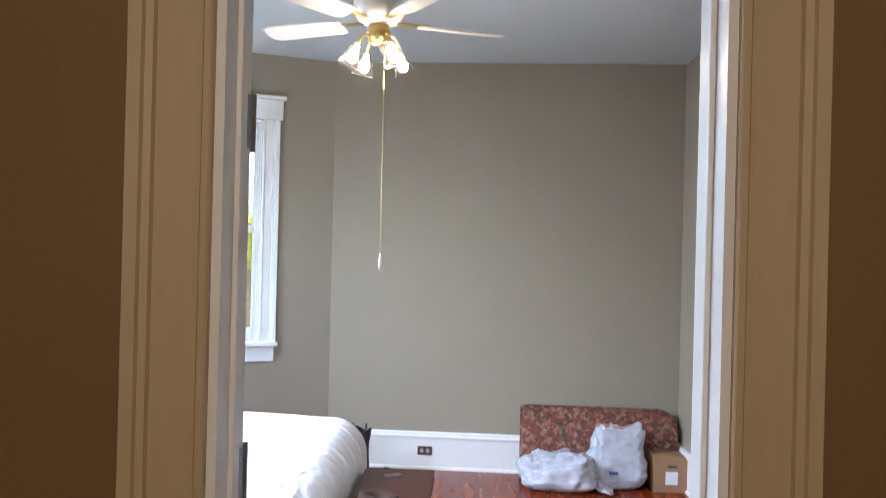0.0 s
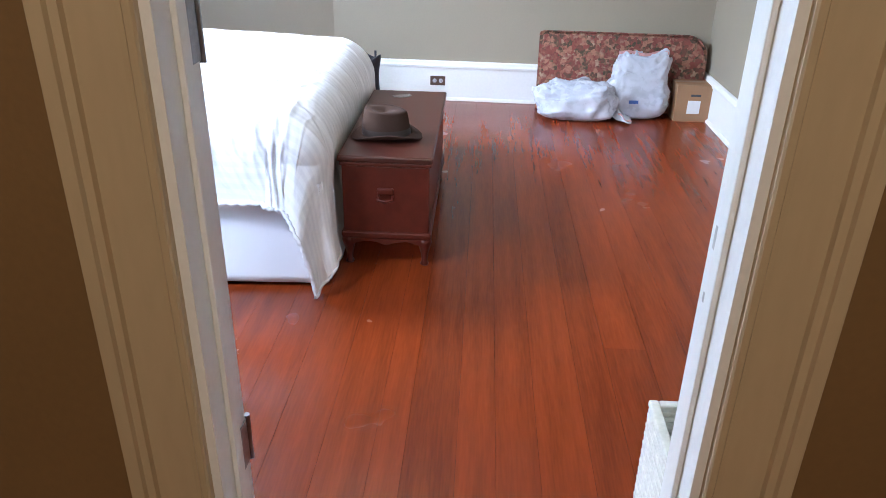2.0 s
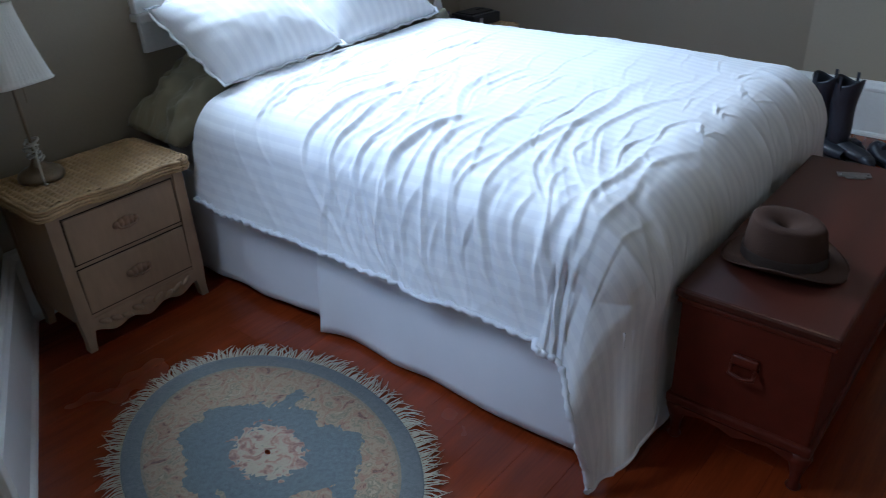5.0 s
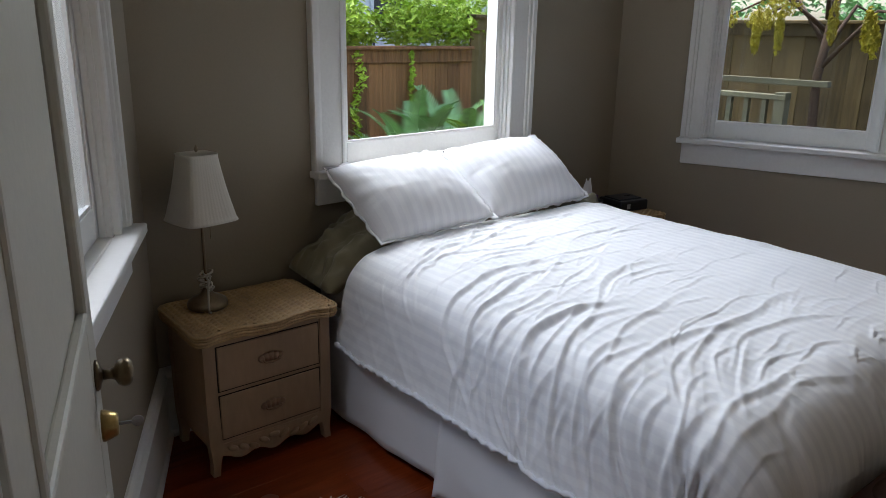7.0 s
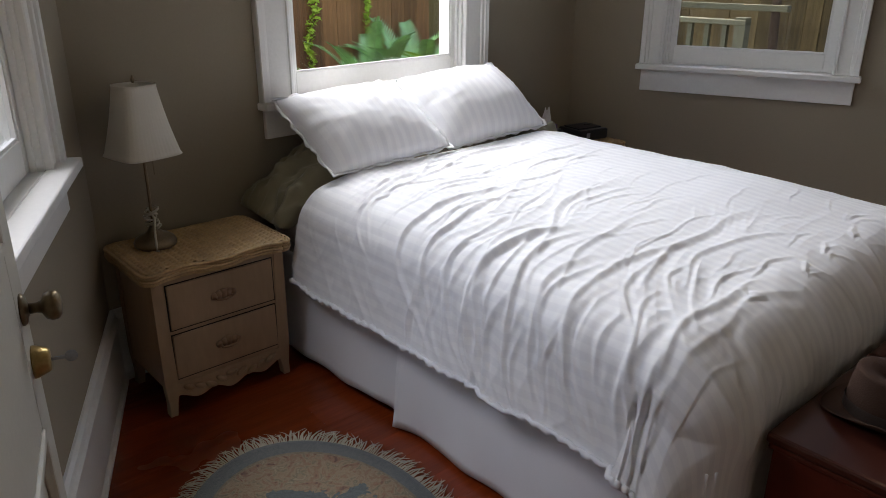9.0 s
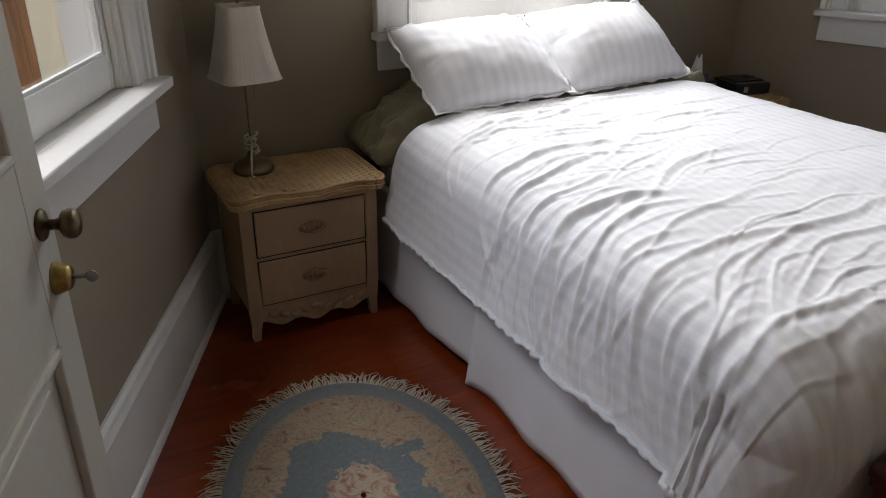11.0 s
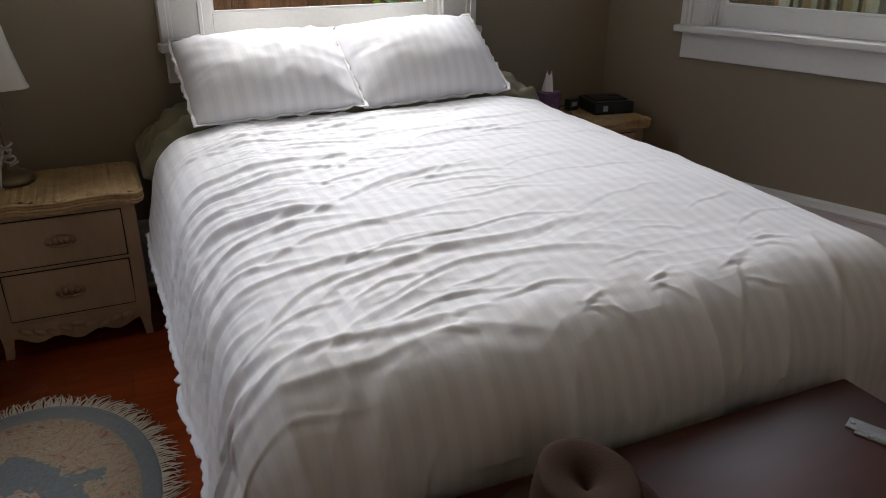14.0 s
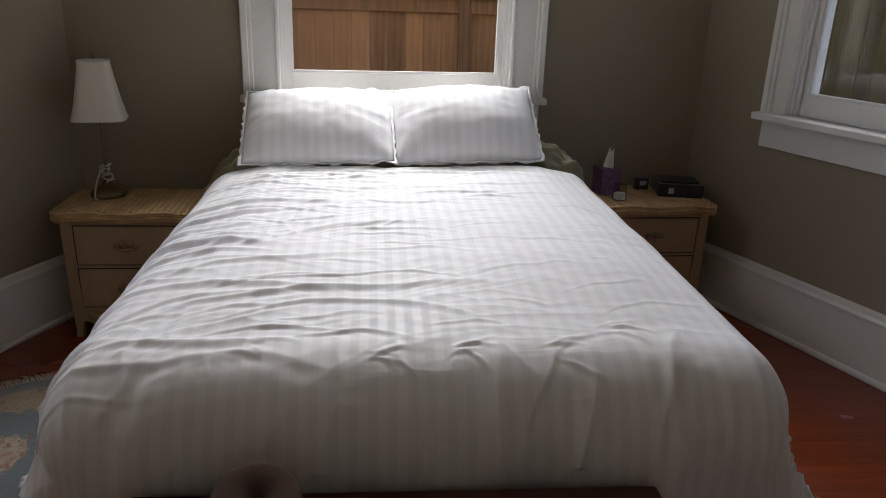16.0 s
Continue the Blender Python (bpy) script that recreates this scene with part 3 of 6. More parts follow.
def duvet_point(s, t):
    """s from the head along the bed, t across; beyond the mattress the cloth hangs."""
    R, RS = 0.13, 0.21
    # the filling has slid: the cloth bulges further out on the window side of the room
    sg = 1 if t > 0 else -1
    wide = BW + 0.03 - R + (0.05 if t > 0 else 0)
    sl, tl = s - (BL - RS), abs(t) - wide
    px, py = min(s, BL - RS), min(abs(t), wide)
    out_s = out_t = down = 0.0
    if sl > 0 and tl > 0:
        r = math.hypot(sl, tl)
        a = math.atan2(tl, sl)
        R = RS * math.cos(a) ** 2 + R * math.sin(a) ** 2
        o, down = arc_edge(r, R)
        hang = max(0, r - R - 0.12)
        o += hang * (0.22 + 0.17 * math.sin(a * 9 + 0.6) * min(1, hang * 3))
        out_s, out_t = min(o, R) * math.cos(a) + 0.25 * max(0, o - R) * math.cos(a), o * math.sin(a) + 0.22 * hang
        down -= 0.03 * min(1, hang)
    elif sl > 0:
        R = RS
        out_s, down = arc_edge(sl, R)
        hang = max(0, sl - 0.30)
        out_s += hang * (0.03 + 0.09 * math.sin(t * 15 + 1.2 * math.sin(t * 5)))
    elif tl > 0:
        out_t, down = arc_edge(tl, R)
        hang = max(0, tl - 0.18)
        out_t += hang * (0.20 + (0.22 * min(1, max(0, s - 1.1)) if t > 0 else 0) + 0.035 * math.sin(s * 13 + 1.5 * math.sin(s * 4.1)) * min(1, max(0, (s - 0.7) * 1.2)))
    puff = 0.045 * min(1, max(0, (BL - s) * 1.5)) * min(1, max(0.0, (BW + (0.06 if t > 0 else 0) - abs(t)) * 4)) if abs(t) < BW + 0.06 and s < BL else 0
    puff += 0.012 * min(1, max(0, t * 2)) * min(1, max(0, (BL - s) * 1.5)) * (1 - min(1, down / R))
    h = 0.70 * creased(s, t)
    wx, wt = noise.noise(Vector((s * 1.7, t * 1.7, 2))), noise.noise(Vector((s * 2.3, t * 2.3, 7)))
    over = max(0.0, sl)
    p = s + 0.38 * t - 0.25 * t * t + 0.06 * wx
    near = 0.35 + 0.65 * min(1, max(0, 0.9 - 1.1 * (t + 0.35)))
    mask = near * min(1, max(0.15, 0.55 + 1.1 * wt)) * max(0, 1 - over * 6)
    h += 0.007 * mask * ridge(p * 6.0, t * 1.0 + 0.4 * wt, 3) + 0.004 * mask * ridge(s * 9 + wx, t * 6 + wt, 17) + 0.005 * mask * ridge(p * 13 + wx, t * 1.6 + wt, 11)
    h += 0.010 * min(1, over * 5) * ridge(t * 5.5 + 0.3 * wx, s * 1.4, 5)
    h += 0.008 * noise.noise(Vector((s * 3, t * 3, 1))) + 0.003 * noise.noise(Vector((s * 9, t * 7, 4))) + 0.0012 * noise.noise(Vector((s * 28, t * 20, 9)))
    h = 0.022 * math.tanh(h / 0.022)
    # pinched puckers along the foot edge
    h += 0.004 * math.exp(-((s - BL + 0.12) / 0.08) ** 2) * ridge(t * 7 + wx, s * 3 - t, 23)
    head = 0.035 * max(0, 1 - s / 0.5)
    z = BT + puff + head - down
    k = min(1, down / R)
    if sl > 0 or tl > 0:
        a = math.atan2(max(tl, 0), max(sl, 0))
        out_s += h * k * math.cos(a) * 1.1
        out_t += h * k * math.sin(a) * 1.1 * max(0.25, min(1, (0.60 - down) / 0.25) if down > 0.1 else 1)
    z += h * (1 - k)
    x = px + out_s
    if z < 0.53 and abs(t) < 0.5:
        x = min(x, BL + 0.004)
    return Vector((x, sg * (py + out_t), max(0.012, z)))


def duvet():
    s0, s1 = 0.40, BL + 0.54
    t1 = BW + 0.31
    f = lambda u, v: duvet_point(s0 + (s1 - s0) * u, -t1 + 2 * t1 * v + 0.004 * math.sin(u * 60) * (1 if v in (0, 1) else 0))
    bm = grid(f, 500, 470, uv=lambda u, v: (s0 + (s1 - s0) * u, -t1 + 2 * t1 * v))
    ob = link("duvet", bm, DUVET, smooth=True)
    ob.matrix_world = BED
    for v in (0.0, 1.0):
        hem = bmesh.new()
        pts = [f(i / 160, v) + Vector((0, (-1 if v == 0 else 1) * 0.004, 0.004 * math.sin(i * 1.9))) for i in range(161)]
        sweep(pts, lambda k: 0.009 + 0.0025 * math.sin(k * 330) + 0.0015 * math.sin(k * 190), 6, hem)
        part("hem", hem, SKIRT, ob, "gathered white hem", True)
    part("foot_hem", sweep([f(1, i / 160) for i in range(161)], 0.006, 6), SKIRT, ob, smooth=True)
    return tagged(ob, "rumpled white satin-striped duvet hanging over the bed sides", "duvet")


def bed():
    root = empty("bed", BED, "double bed with white gathered valance, mattress covered", "bed")
    part("mattress", boxes(((0.02, -BW + 0.03, 0.44), (BL - 0.13, BW - 0.03, BT - 0.04)), bevel=0.075), MATTRESS, root, smooth=True)
    part("box_base", boxes(((0.02, -BW + 0.03, 0.14), (BL - 0.05, BW - 0.03, 0.44)), bevel=0.02), MATTRESS, root)
    for x in (0.12, BL - 0.14):
        for y in (-BW + 0.12, BW - 0.12):
            part("leg", lathe([(0.025, 0), (0.03, 0.14)], 14, m=Matrix.Translation((x, y, 0))), SUBFLOOR, root)

    def panel(p, q, nrm, z0=0.018, z1=0.45, seed=0, lift=(0, 0), flare=0.0, side=0):
        p, q, nrm = Vector(p), Vector(q), Vector(nrm)
        ll = (q - p).length

        def f(u, v):
            x = u * ll
            wav = (1 - v) * (0.012 * math.sin(x * 5.0 + seed) + 0.010 * noise.noise(Vector((x * 7, v * 2, seed))) + 0.004 * math.sin(x * 13 + 3 * v + seed) + flare * max(0, 1 - abs(x - (ll if u > 0.5 and side else 0)) / 0.16) ** 2)
            z = z0 + (z1 - z0) * v + (1 - v) * (0.005 * math.sin(x * 5 + seed) + lift[0] * (1 - u) + lift[1] * u)
            pos = p + (q - p) * u + nrm * (wav + 0.03 * (1 - v))
            return Vector((pos.x, pos.y, z))
        bm = grid(f, 60, 14)
        ob = part("valance", bm, SKIRT, root, "plain white valance panel", True)
        so = ob.modifiers.new("thickness", "SOLIDIFY")
        so.thickness = 0.004
    for s in (-1, 1):
        y = s * (BW - 0.005)
        panel((0.03, y, 0), (1.035, y - s * 0.012, 0), (0, s, 0), seed=1.0 * s, lift=(0.0, 0.03), flare=0.012, side=1)
        panel((1.0, y + s * 0.006, 0), (BL - 0.02, y + s * 0.006, 0), (0, s, 0), seed=2.2 * s, lift=(0.0, 0.0), flare=0.035)
    panel((BL - 0.01, -BW + 0.02, 0), (BL - 0.01, BW - 0.02, 0), (1, 0, 0), seed=4)


def pillow(name, w, d, h, m, material, label, flange=0.012, seed=0, category="pillow", crumple=1.0):
    """A stuffed pillow, plump in the middle, pinched corners, with a flat flange."""
    def body(side):
        def f(u, v):
            x, y = (2 * u - 1), (2 * v - 1)
            e = max(0, (1 - abs(x) ** 2.6)) ** 0.6 * max(0, (1 - abs(y) ** 2.4)) ** 0.6
            cx = 1 - 0.13 * (1 - y * y)
            cy = 1 - 0.07 * (1 - x * x)
            rip = crumple * (0.007 * noise.noise(Vector((x * 1.8, y * 1.8, seed))) + 0.004 * noise.noise(Vector((x * 5, y * 4, seed + 3))) + 0.006 * ridge(x * 2.0 + y, y * 1.2 - x, seed + 5) * (x * x + y * y) * 0.6)
            a = math.atan2(y, x)
            rip += 0.004 * math.sin(a * 23 + 3 * math.sin(a * 5 + seed)) * max(0, max(abs(x), abs(y)) - 0.55)
            edge = 0.003 * math.sin(x * 16 + seed) * (1 - e) * abs(y) + 0.003 * math.sin(y * 13 + seed) * (1 - e) * abs(x)
            z = side * (h / 2 * e + (rip if e > 0 else 0) * min(1, e * 2)) + edge
            return Vector((x * w / 2 * cy, y * d / 2 * cx, z))
        return f
    bm = grid(body(1), 44, 34, uv=lambda u, v: (v * d, u * w))
    grid(body(-1), 44, 34, bm, uv=lambda u, v: (v * d, u * w))
    bmesh.ops.remove_doubles(bm, verts=bm.verts, dist=0.0006)
    ob = link(name, bm, material, smooth=True)
    ob.matrix_world = m
    if flange:
        def rim(i, o):
            k = i / 120 * 4
            q, r = int(k) % 4, k - int(k)
            x, y = ((2 * r - 1, -1), (1, 2 * r - 1), (1 - 2 * r, 1), (-1, 1 - 2 * r))[q]
            cx, cy = 1 - 0.13 * (1 - y * y), 1 - 0.07 * (1 - x * x)
            z = 0.003 * math.sin(x * 16 + seed) * abs(y) + 0.003 * math.sin(y * 13 + seed) * abs(x)
            n = Vector((x if abs(x) == 1 else 0, y if abs(y) == 1 else 0, 0))
            corner = Vector((x, y, 0)) * (1 if abs(x) > 0.97 and abs(y) > 0.97 else 0)
            base = Vector((x * w / 2 * cy, y * d / 2 * cx, z))
            return base + (n if n.length else corner) * flange * o * (1 + 0.35 * math.sin(i * 1.7 + seed)) + Vector((0, 0, o * (0.006 * math.sin(i * 0.9 + seed) + 0.004 * math.sin(i * 2.3))))
        bm = grid(lambda u, v: rim(round(u * 120) % 120, v * 1.0), 120, 2, close_u=True)
        fl = part("flange", bm, material, ob, smooth=True)
        so = fl.modifiers.new("thickness", "SOLIDIFY")
        so.thickness = 0.003
    return tagged(ob, label, category)


bed()
duvet()
P1 = BED @ pose(0.205, -0.345, 0.912, 0, 31, 0) @ pose(0, 0, 0, 0, 0, 92.6)
P2 = BED @ pose(0.190, 0.300, 0.930, 2, 34, 0) @ pose(0, 0, 0, 0, 0, 91)
pillow("pillow", 0.635, 0.465, 0.23, P1, SHAM, "white striped pillow in a flanged sham propped up", flange=0.011, seed=1, crumple=1.1)
pillow("pillow", 0.630, 0.455, 0.24, P2, SHAM, "white striped pillow in a flanged sham propped higher", flange=0.011, seed=5, crumple=1.2)
pillow("pillow", 0.34, 0.44, 0.16, BED @ pose(0.165, -0.660, 0.705, 30, 4, 0), SAGE, "crumpled sage green pillow drooping over the mattress edge", flange=0.0, seed=9, crumple=6.0)
pillow("pillow", 0.32, 0.40, 0.16, BED @ pose(0.170, 0.660, 0.765, -24, 4, 0), SAGE, "crumpled sage green pillow lying under the others", flange=0.0, seed=13, crumple=5.0)

# ---- blanket chest and hat ----
CHEST = mat("dark_red_stained_wood", (0.085, 0.014, 0.007), 0.42, vary=0.3, scale=3, fine=22, bump=0.04, spec=0.28, stretch=(1, 0.12, 1))
CHESTTOP = mat("worn_stained_top", (0.052, 0.014, 0.009), 0.34, vary=0.4, scale=3.5, fine=18, bump=0.05, spec=0.35, stretch=(1, 0.2, 1))
FELT = mat("brown_felt", (0.050, 0.028, 0.020), 0.95, vary=0.15, scale=9, fine=260, bump=0.2, spec=0.15)
RIBBON = mat("dark_ribbon", (0.03, 0.02, 0.016), 0.55, vary=0.1, fine=200)


def chest(x0, x1, y0, y1, h):
    root = empty("blanket_chest", Matrix.Translation(((x0 + x1) / 2, (y0 + y1) / 2, 0)), "dark red stained wooden chest on carved legs at the bed", "chest")
    w, l = (x1 - x0) / 2, (y1 - y0) / 2
    lid = part("lid", boxes(((-w, -l, h - 0.028), (w, l, h)), bevel=0.008), CHESTTOP, root, "worn chest lid with pale scuffs")
    part("lid_rim", boxes(((-w + 0.006, -l + 0.006, h - 0.045), (w - 0.006, l - 0.006, h - 0.028)), bevel=0.005), CHEST, lid)
    part("body", boxes(((-w + 0.015, -l + 0.015, 0.155), (w - 0.015, l - 0.015, h - 0.045)), bevel=0.006), CHEST, root)
    part("plinth", boxes(((-w + 0.005, -l + 0.005, 0.128), (w - 0.005, l - 0.005, 0.160)), bevel=0.008), CHEST, root)
    for s in (-1, 1):
        out = [(-w + 0.03, 0.128), (w - 0.03, 0.128), (w - 0.05, 0.10), (w - 0.11, 0.118), (0.04, 0.112), (0, 0.098), (-0.04, 0.112), (-w + 0.11, 0.118), (-w + 0.05, 0.10)]
        part("apron", extrude_outline(out, s * (l - 0.014) - 0.008, s * (l - 0.014) + 0.008), CHEST, root)
        hb = boxes(((-0.035, s * (l - 0.008) - 0.008, 0.335), (0.035, s * (l - 0.008) + 0.008, 0.365)), bevel=0.006)
        sweep([(-0.03, s * (l - 0.004), 0.335), (-0.03, s * (l + 0.014), 0.318), (0, s * (l + 0.018), 0.312), (0.03, s * (l + 0.014), 0.318), (0.03, s * (l - 0.004), 0.335)], 0.006, 8, hb)
        part("pull_handle", hb, CHEST, root, "carved cup handle", True)
        for sx in (-1, 1):
            prof = [(0.016, 0), (0.020, 0.006), (0.013, 0.018), (0.015, 0.05), (0.024, 0.085), (0.032, 0.11), (0.030, 0.130)]
            part("leg", lathe(prof, 14, m=Matrix.Translation((sx * (w - 0.034), s * (l - 0.034), 0))), CHEST, root, smooth=True)
    return root


TX0, TX1, TY0, TY1, TH = -0.150, 0.250, 4.05, 5.15, 0.505
chest(TX0, TX1, TY0, TY1, TH)


def fedora(x, y, z, turn):
    root = empty("hat", pose(x, y, z, 0, 0, turn), "brown felt fedora with dark ribbon, on the chest lid", "hat")
    a, b = 0.106, 0.091

    def brim(u, v):
        t = 2 * math.pi * u
        k = 1 + 0.52 * v
        e = abs(math.cos(t))
        rise = 0.036 * v ** 1.6 * (math.sin(t) ** 2) - 0.012 * v * math.cos(t) * (1 if math.cos(t) > 0 else -0.8)
        return Vector((a * k * math.cos(t) + 0.004 * e, b * k * math.sin(t), 0.020 + rise - 0.006 * v))
    ob = part("brim", grid(brim, 56, 8, close_u=True), FELT, root, smooth=True)
    ob.modifiers.new("thickness", "SOLIDIFY").thickness = 0.004

    def crown(u, v):
        t = 2 * math.pi * u
        if v < 0.7:
            k, z = 1 - 0.13 * (v / 0.7) ** 2, 0.018 + 0.109 * v / 0.7
            pinch = 0.12 * (v / 0.7) ** 2 * max(0, math.cos(t)) ** 2 * abs(math.sin(t * 1.0)) ** 0.6
            k -= pinch
        else:
            q = (v - 0.7) / 0.3
            k = 0.87 * (1 - q)
            z = 0.127 + 0.010 * math.sin(q * math.pi) - 0.032 * q ** 1.2 * (1 - 0.25 * math.cos(t))
            k = max(k, 0.001)
        tilt = -0.016 * (a * k * math.cos(t)) / a * (v if v < 0.7 else 0.7)
        return Vector((a * k * math.cos(t), b * k * math.sin(t), z + tilt))
    part("crown", grid(crown, 48, 26, close_u=True), FELT, root, smooth=True)
    bm = grid(lambda u, v: Vector(((a + 0.003) * math.cos(2 * math.pi * u) * (1 - 0.01 * v), (b + 0.003) * math.sin(2 * math.pi * u) * (1 - 0.01 * v), 0.020 + 0.030 * v)), 48, 2, close_u=True)
    part("ribbon", bm, RIBBON, root, smooth=True)


fedora(0.022, 4.335, TH - 0.004, 8)

# ---- nightstands ----
WICKER = mat("woven_wicker", (0.50, 0.335, 0.165), 0.6, vary=0.3, scale=14, fine=120, bump=0.1)
LIMED = mat("limed_pink_wood", (0.38, 0.255, 0.155), 0.55, vary=0.16, scale=4, fine=45, bump=0.06, stretch=(1, 1, 0.25))
CARVED = mat("carved_tan_wood", (0.27, 0.16, 0.095), 0.55, vary=0.2, scale=20, fine=90, bump=0.1)
GAPSHADE = mat("gap_shade", (0.03, 0.02, 0.014), 0.9)


def top_edge(y, w):
    """Serpentine front of the top: how far it stands out at y."""
    q = y / (w / 2)
    return 0.014 * math.cos(q * math.pi * 2.0) - 0.014


def nightstand(m, label):
    root = empty("nightstand", m, label, "nightstand", "pair of nightstands")
    w, d, h = 0.575, 0.40, 0.575
    # top: woven sheet over a board, rope-like rim
    def rim_pts(inset, z):
        pts = []
        r = 0.045 - inset * 0.5
        hw, hd = w / 2 - inset, d / 2 - inset
        for cx, cy, a0 in ((hd - r, hw - r, 0), (-hd + r, hw - r, 90), (-hd + r, -hw + r, 180), (hd - r, -hw + r, 270)):
            for k in range(7):
                t = radians(a0 + 15 * k)
                pts.append([cx + r * math.cos(t), cy + r * math.sin(t)])
        out = []
        for i, (p, q) in enumerate(zip(pts, pts[1:] + pts[:1])):
            n = 14 if math.hypot(q[0] - p[0], q[1] - p[1]) > 0.1 else 1
            for k in range(n):
                x, y = p[0] + (q[0] - p[0]) * k / n, p[1] + (q[1] - p[1]) * k / n
                if x > 0:
                    x += top_edge(y, w) * min(1, x / 0.1) + 0.012
                out.append(Vector((x, y, z)))
        return out
    ring = rim_pts(0.006, h - 0.042)
    bm = bmesh.new()
    lo = [bm.verts.new(p) for p in ring]
    hi = [bm.verts.new(p + Vector((0, 0, 0.038))) for p in ring]
    bm.faces.new(lo[::-1])
    bm.faces.new(hi)
    for i in range(len(ring)):
        j = (i + 1) % len(ring)
        bm.faces.new((lo[i], lo[j], hi[j], hi[i]))
    top = part("top", bm, WICKER, root, "tan woven wicker top with braided rim")
    sw, ss = 0.0125, 0.026

    def weave(u, v):
        y = -w / 2 + 0.012 + (w - 0.024) * v
        x1 = d / 2 - 0.006 + top_edge(y, w) + 0.008
        c = max(0, abs(y) - (w / 2 - 0.05))
        x1 -= 0.045 - math.sqrt(max(0, 0.05 ** 2 - c * c)) * 0.9
        x0 = -d / 2 + 0.012 + (0.045 - math.sqrt(max(0, 0.05 ** 2 - c * c)) * 0.9)
        x = x0 + (x1 - x0) * u
        z = 0.008 * math.sin(math.pi * x / sw) * math.sin(math.pi * y / ss)
        return Vector((x, y, h - 0.0005 + abs(z) * 0.6 + z * 0.4))
    part("weave", grid(weave, 128, 150), WICKER, top, smooth=True)
    for k in range(4):
        pts = rim_pts(0.002 + 0.003 * (k % 2), h - 0.004 - 0.0105 * k)
        pts = [p + Vector((0, 0, 0.0012 * math.sin(i * 2.1))) for i, p in enumerate(pts + pts[:1])]
        part("rim_braid", sweep(pts, 0.0062, 6), WICKER, top, smooth=True)
    # carcass
    bx, by = d / 2 - 0.025, w / 2 - 0.035
    part("body", boxes(((-bx, -by, 0.115), (bx - 0.004, by, h - 0.043)), bevel=0.004), LIMED, root)
    for s in (-1, 1):
        flare = [(by * s - s * 0.036, h - 0.044), (by * s + s * 0.003, h - 0.044), (by * s + s * 0.003, 0.30), (by * s + s * 0.002, 0.14), (by * s - s * 0.006, 0.05), (by * s - s * 0.004, 0.0), (by * s - s * 0.030, 0.0), (by * s - s * 0.036, 0.05), (by * s - s * 0.048, 0.10)]
        R = Matrix.Rotation(radians(90), 4, "Z")
        part("leg", extrude_outline(flare, -bx, -bx + 0.036, m=R), LIMED, root)
        part("leg", extrude_outline(flare, -bx + 0.0, -bx + 0.036, m=Matrix.Translation((-2 * bx + 0.036, 0, 0)) @ R), LIMED, root)
    scal = [(-by + 0.04, 0.126), (-by + 0.04, 0.075)]
    for k in range(25):
        q = -1 + 2 * k / 24
        scal.append((q * (by - 0.045), 0.062 - 0.024 * math.cos(q * math.pi * 1.5) ** 2 * (1 - 0.3 * q * q) + 0.016 * q * q))
    scal += [(by - 0.04, 0.075), (by - 0.04, 0.126)]
    apron = part("apron", extrude_outline(scal, -bx - 0.000, -bx + 0.018, m=Matrix.Rotation(radians(90), 4, "Z")), LIMED, root, "carved scalloped apron")
    for q in range(-4, 5):
        leaf_bm = bmesh.new()
        y, z = 0.042 * q, 0.088 + 0.010 * math.cos(q * 1.6)
        lean = 0.55 * (1 if q > 0 else -1 if q < 0 else 0)
        lathe([(0.0, 0.0), (0.017, 0.0015), (0.012, 0.006), (0.0, 0.008)], 10, leaf_bm, Matrix.Translation((bx - 0.001, y, z)) @ Matrix.Rotation(lean, 4, "X") @ Matrix.Rotation(radians(90), 4, "Y") @ Matrix.Diagonal((0.75, 1.5, 1, 1)))
        part("carved_leaf", leaf_bm, LIMED, apron, "carved leaf relief", True)
    for z0, z1 in ((0.340, 0.510), (0.145, 0.318)):
        # dark plate just proud of the body paints the shade round each drawer
        part("gap_shade_plate", boxes(((bx - 0.008, -by + 0.0435, z0 - 0.0045), (bx - 0.0025, by - 0.0435, z1 + 0.0045))), GAPSHADE, root)
        dr = part("drawer", boxes(((bx - 0.008, -by + 0.048, z0), (bx + 0.002, by - 0.048, z1)), bevel=0.003), LIMED, root)
        zc = (z0 + z1) / 2
        pl = bmesh.new()
        for k in range(5):
            q = (k - 2) / 2
            lathe([(0.0, 0.0), (0.021 - 0.006 * abs(q), 0.002), (0.016 - 0.004 * abs(q), 0.009), (0.0, 0.013)], 12, pl, Matrix.Translation((bx + 0.003, 0.036 * q, zc + 0.004 * (1 - q * q))) @ Matrix.Rotation(radians(90), 4, "Y"))
        sweep([(bx + 0.006, -0.036, zc), (bx + 0.020, -0.030, zc - 0.010), (bx + 0.022, 0, zc - 0.014), (bx + 0.020, 0.030, zc - 0.010), (bx + 0.006, 0.036, zc)], 0.0045, 8, pl)
        part("drawer_pull", pl, CARVED, dr, "carved shell-shaped pull", True)
    return root


ns = nightstand(pose(-2.095, 3.475, 0, 0, 0, 1), "limed wood nightstand with wicker top and two drawers")
copy_thing(ns, pose(-2.285, 5.845, 0, 0, 0, 3))

# ---- table lamp ----
SHADE = mat("cream_pleated_fabric", (0.74, 0.70, 0.62), 0.85, vary=0.04, scale=8, fine=180, bump=0.1)
PEWTER = mat("brushed_pewter", (0.27, 0.21, 0.14), 0.36, metal=1.0, vary=0.2, scale=18, fine=160, bump=0.03)
CORD = mat("white_flex", (0.52, 0.49, 0.41), 0.5, vary=0.06)


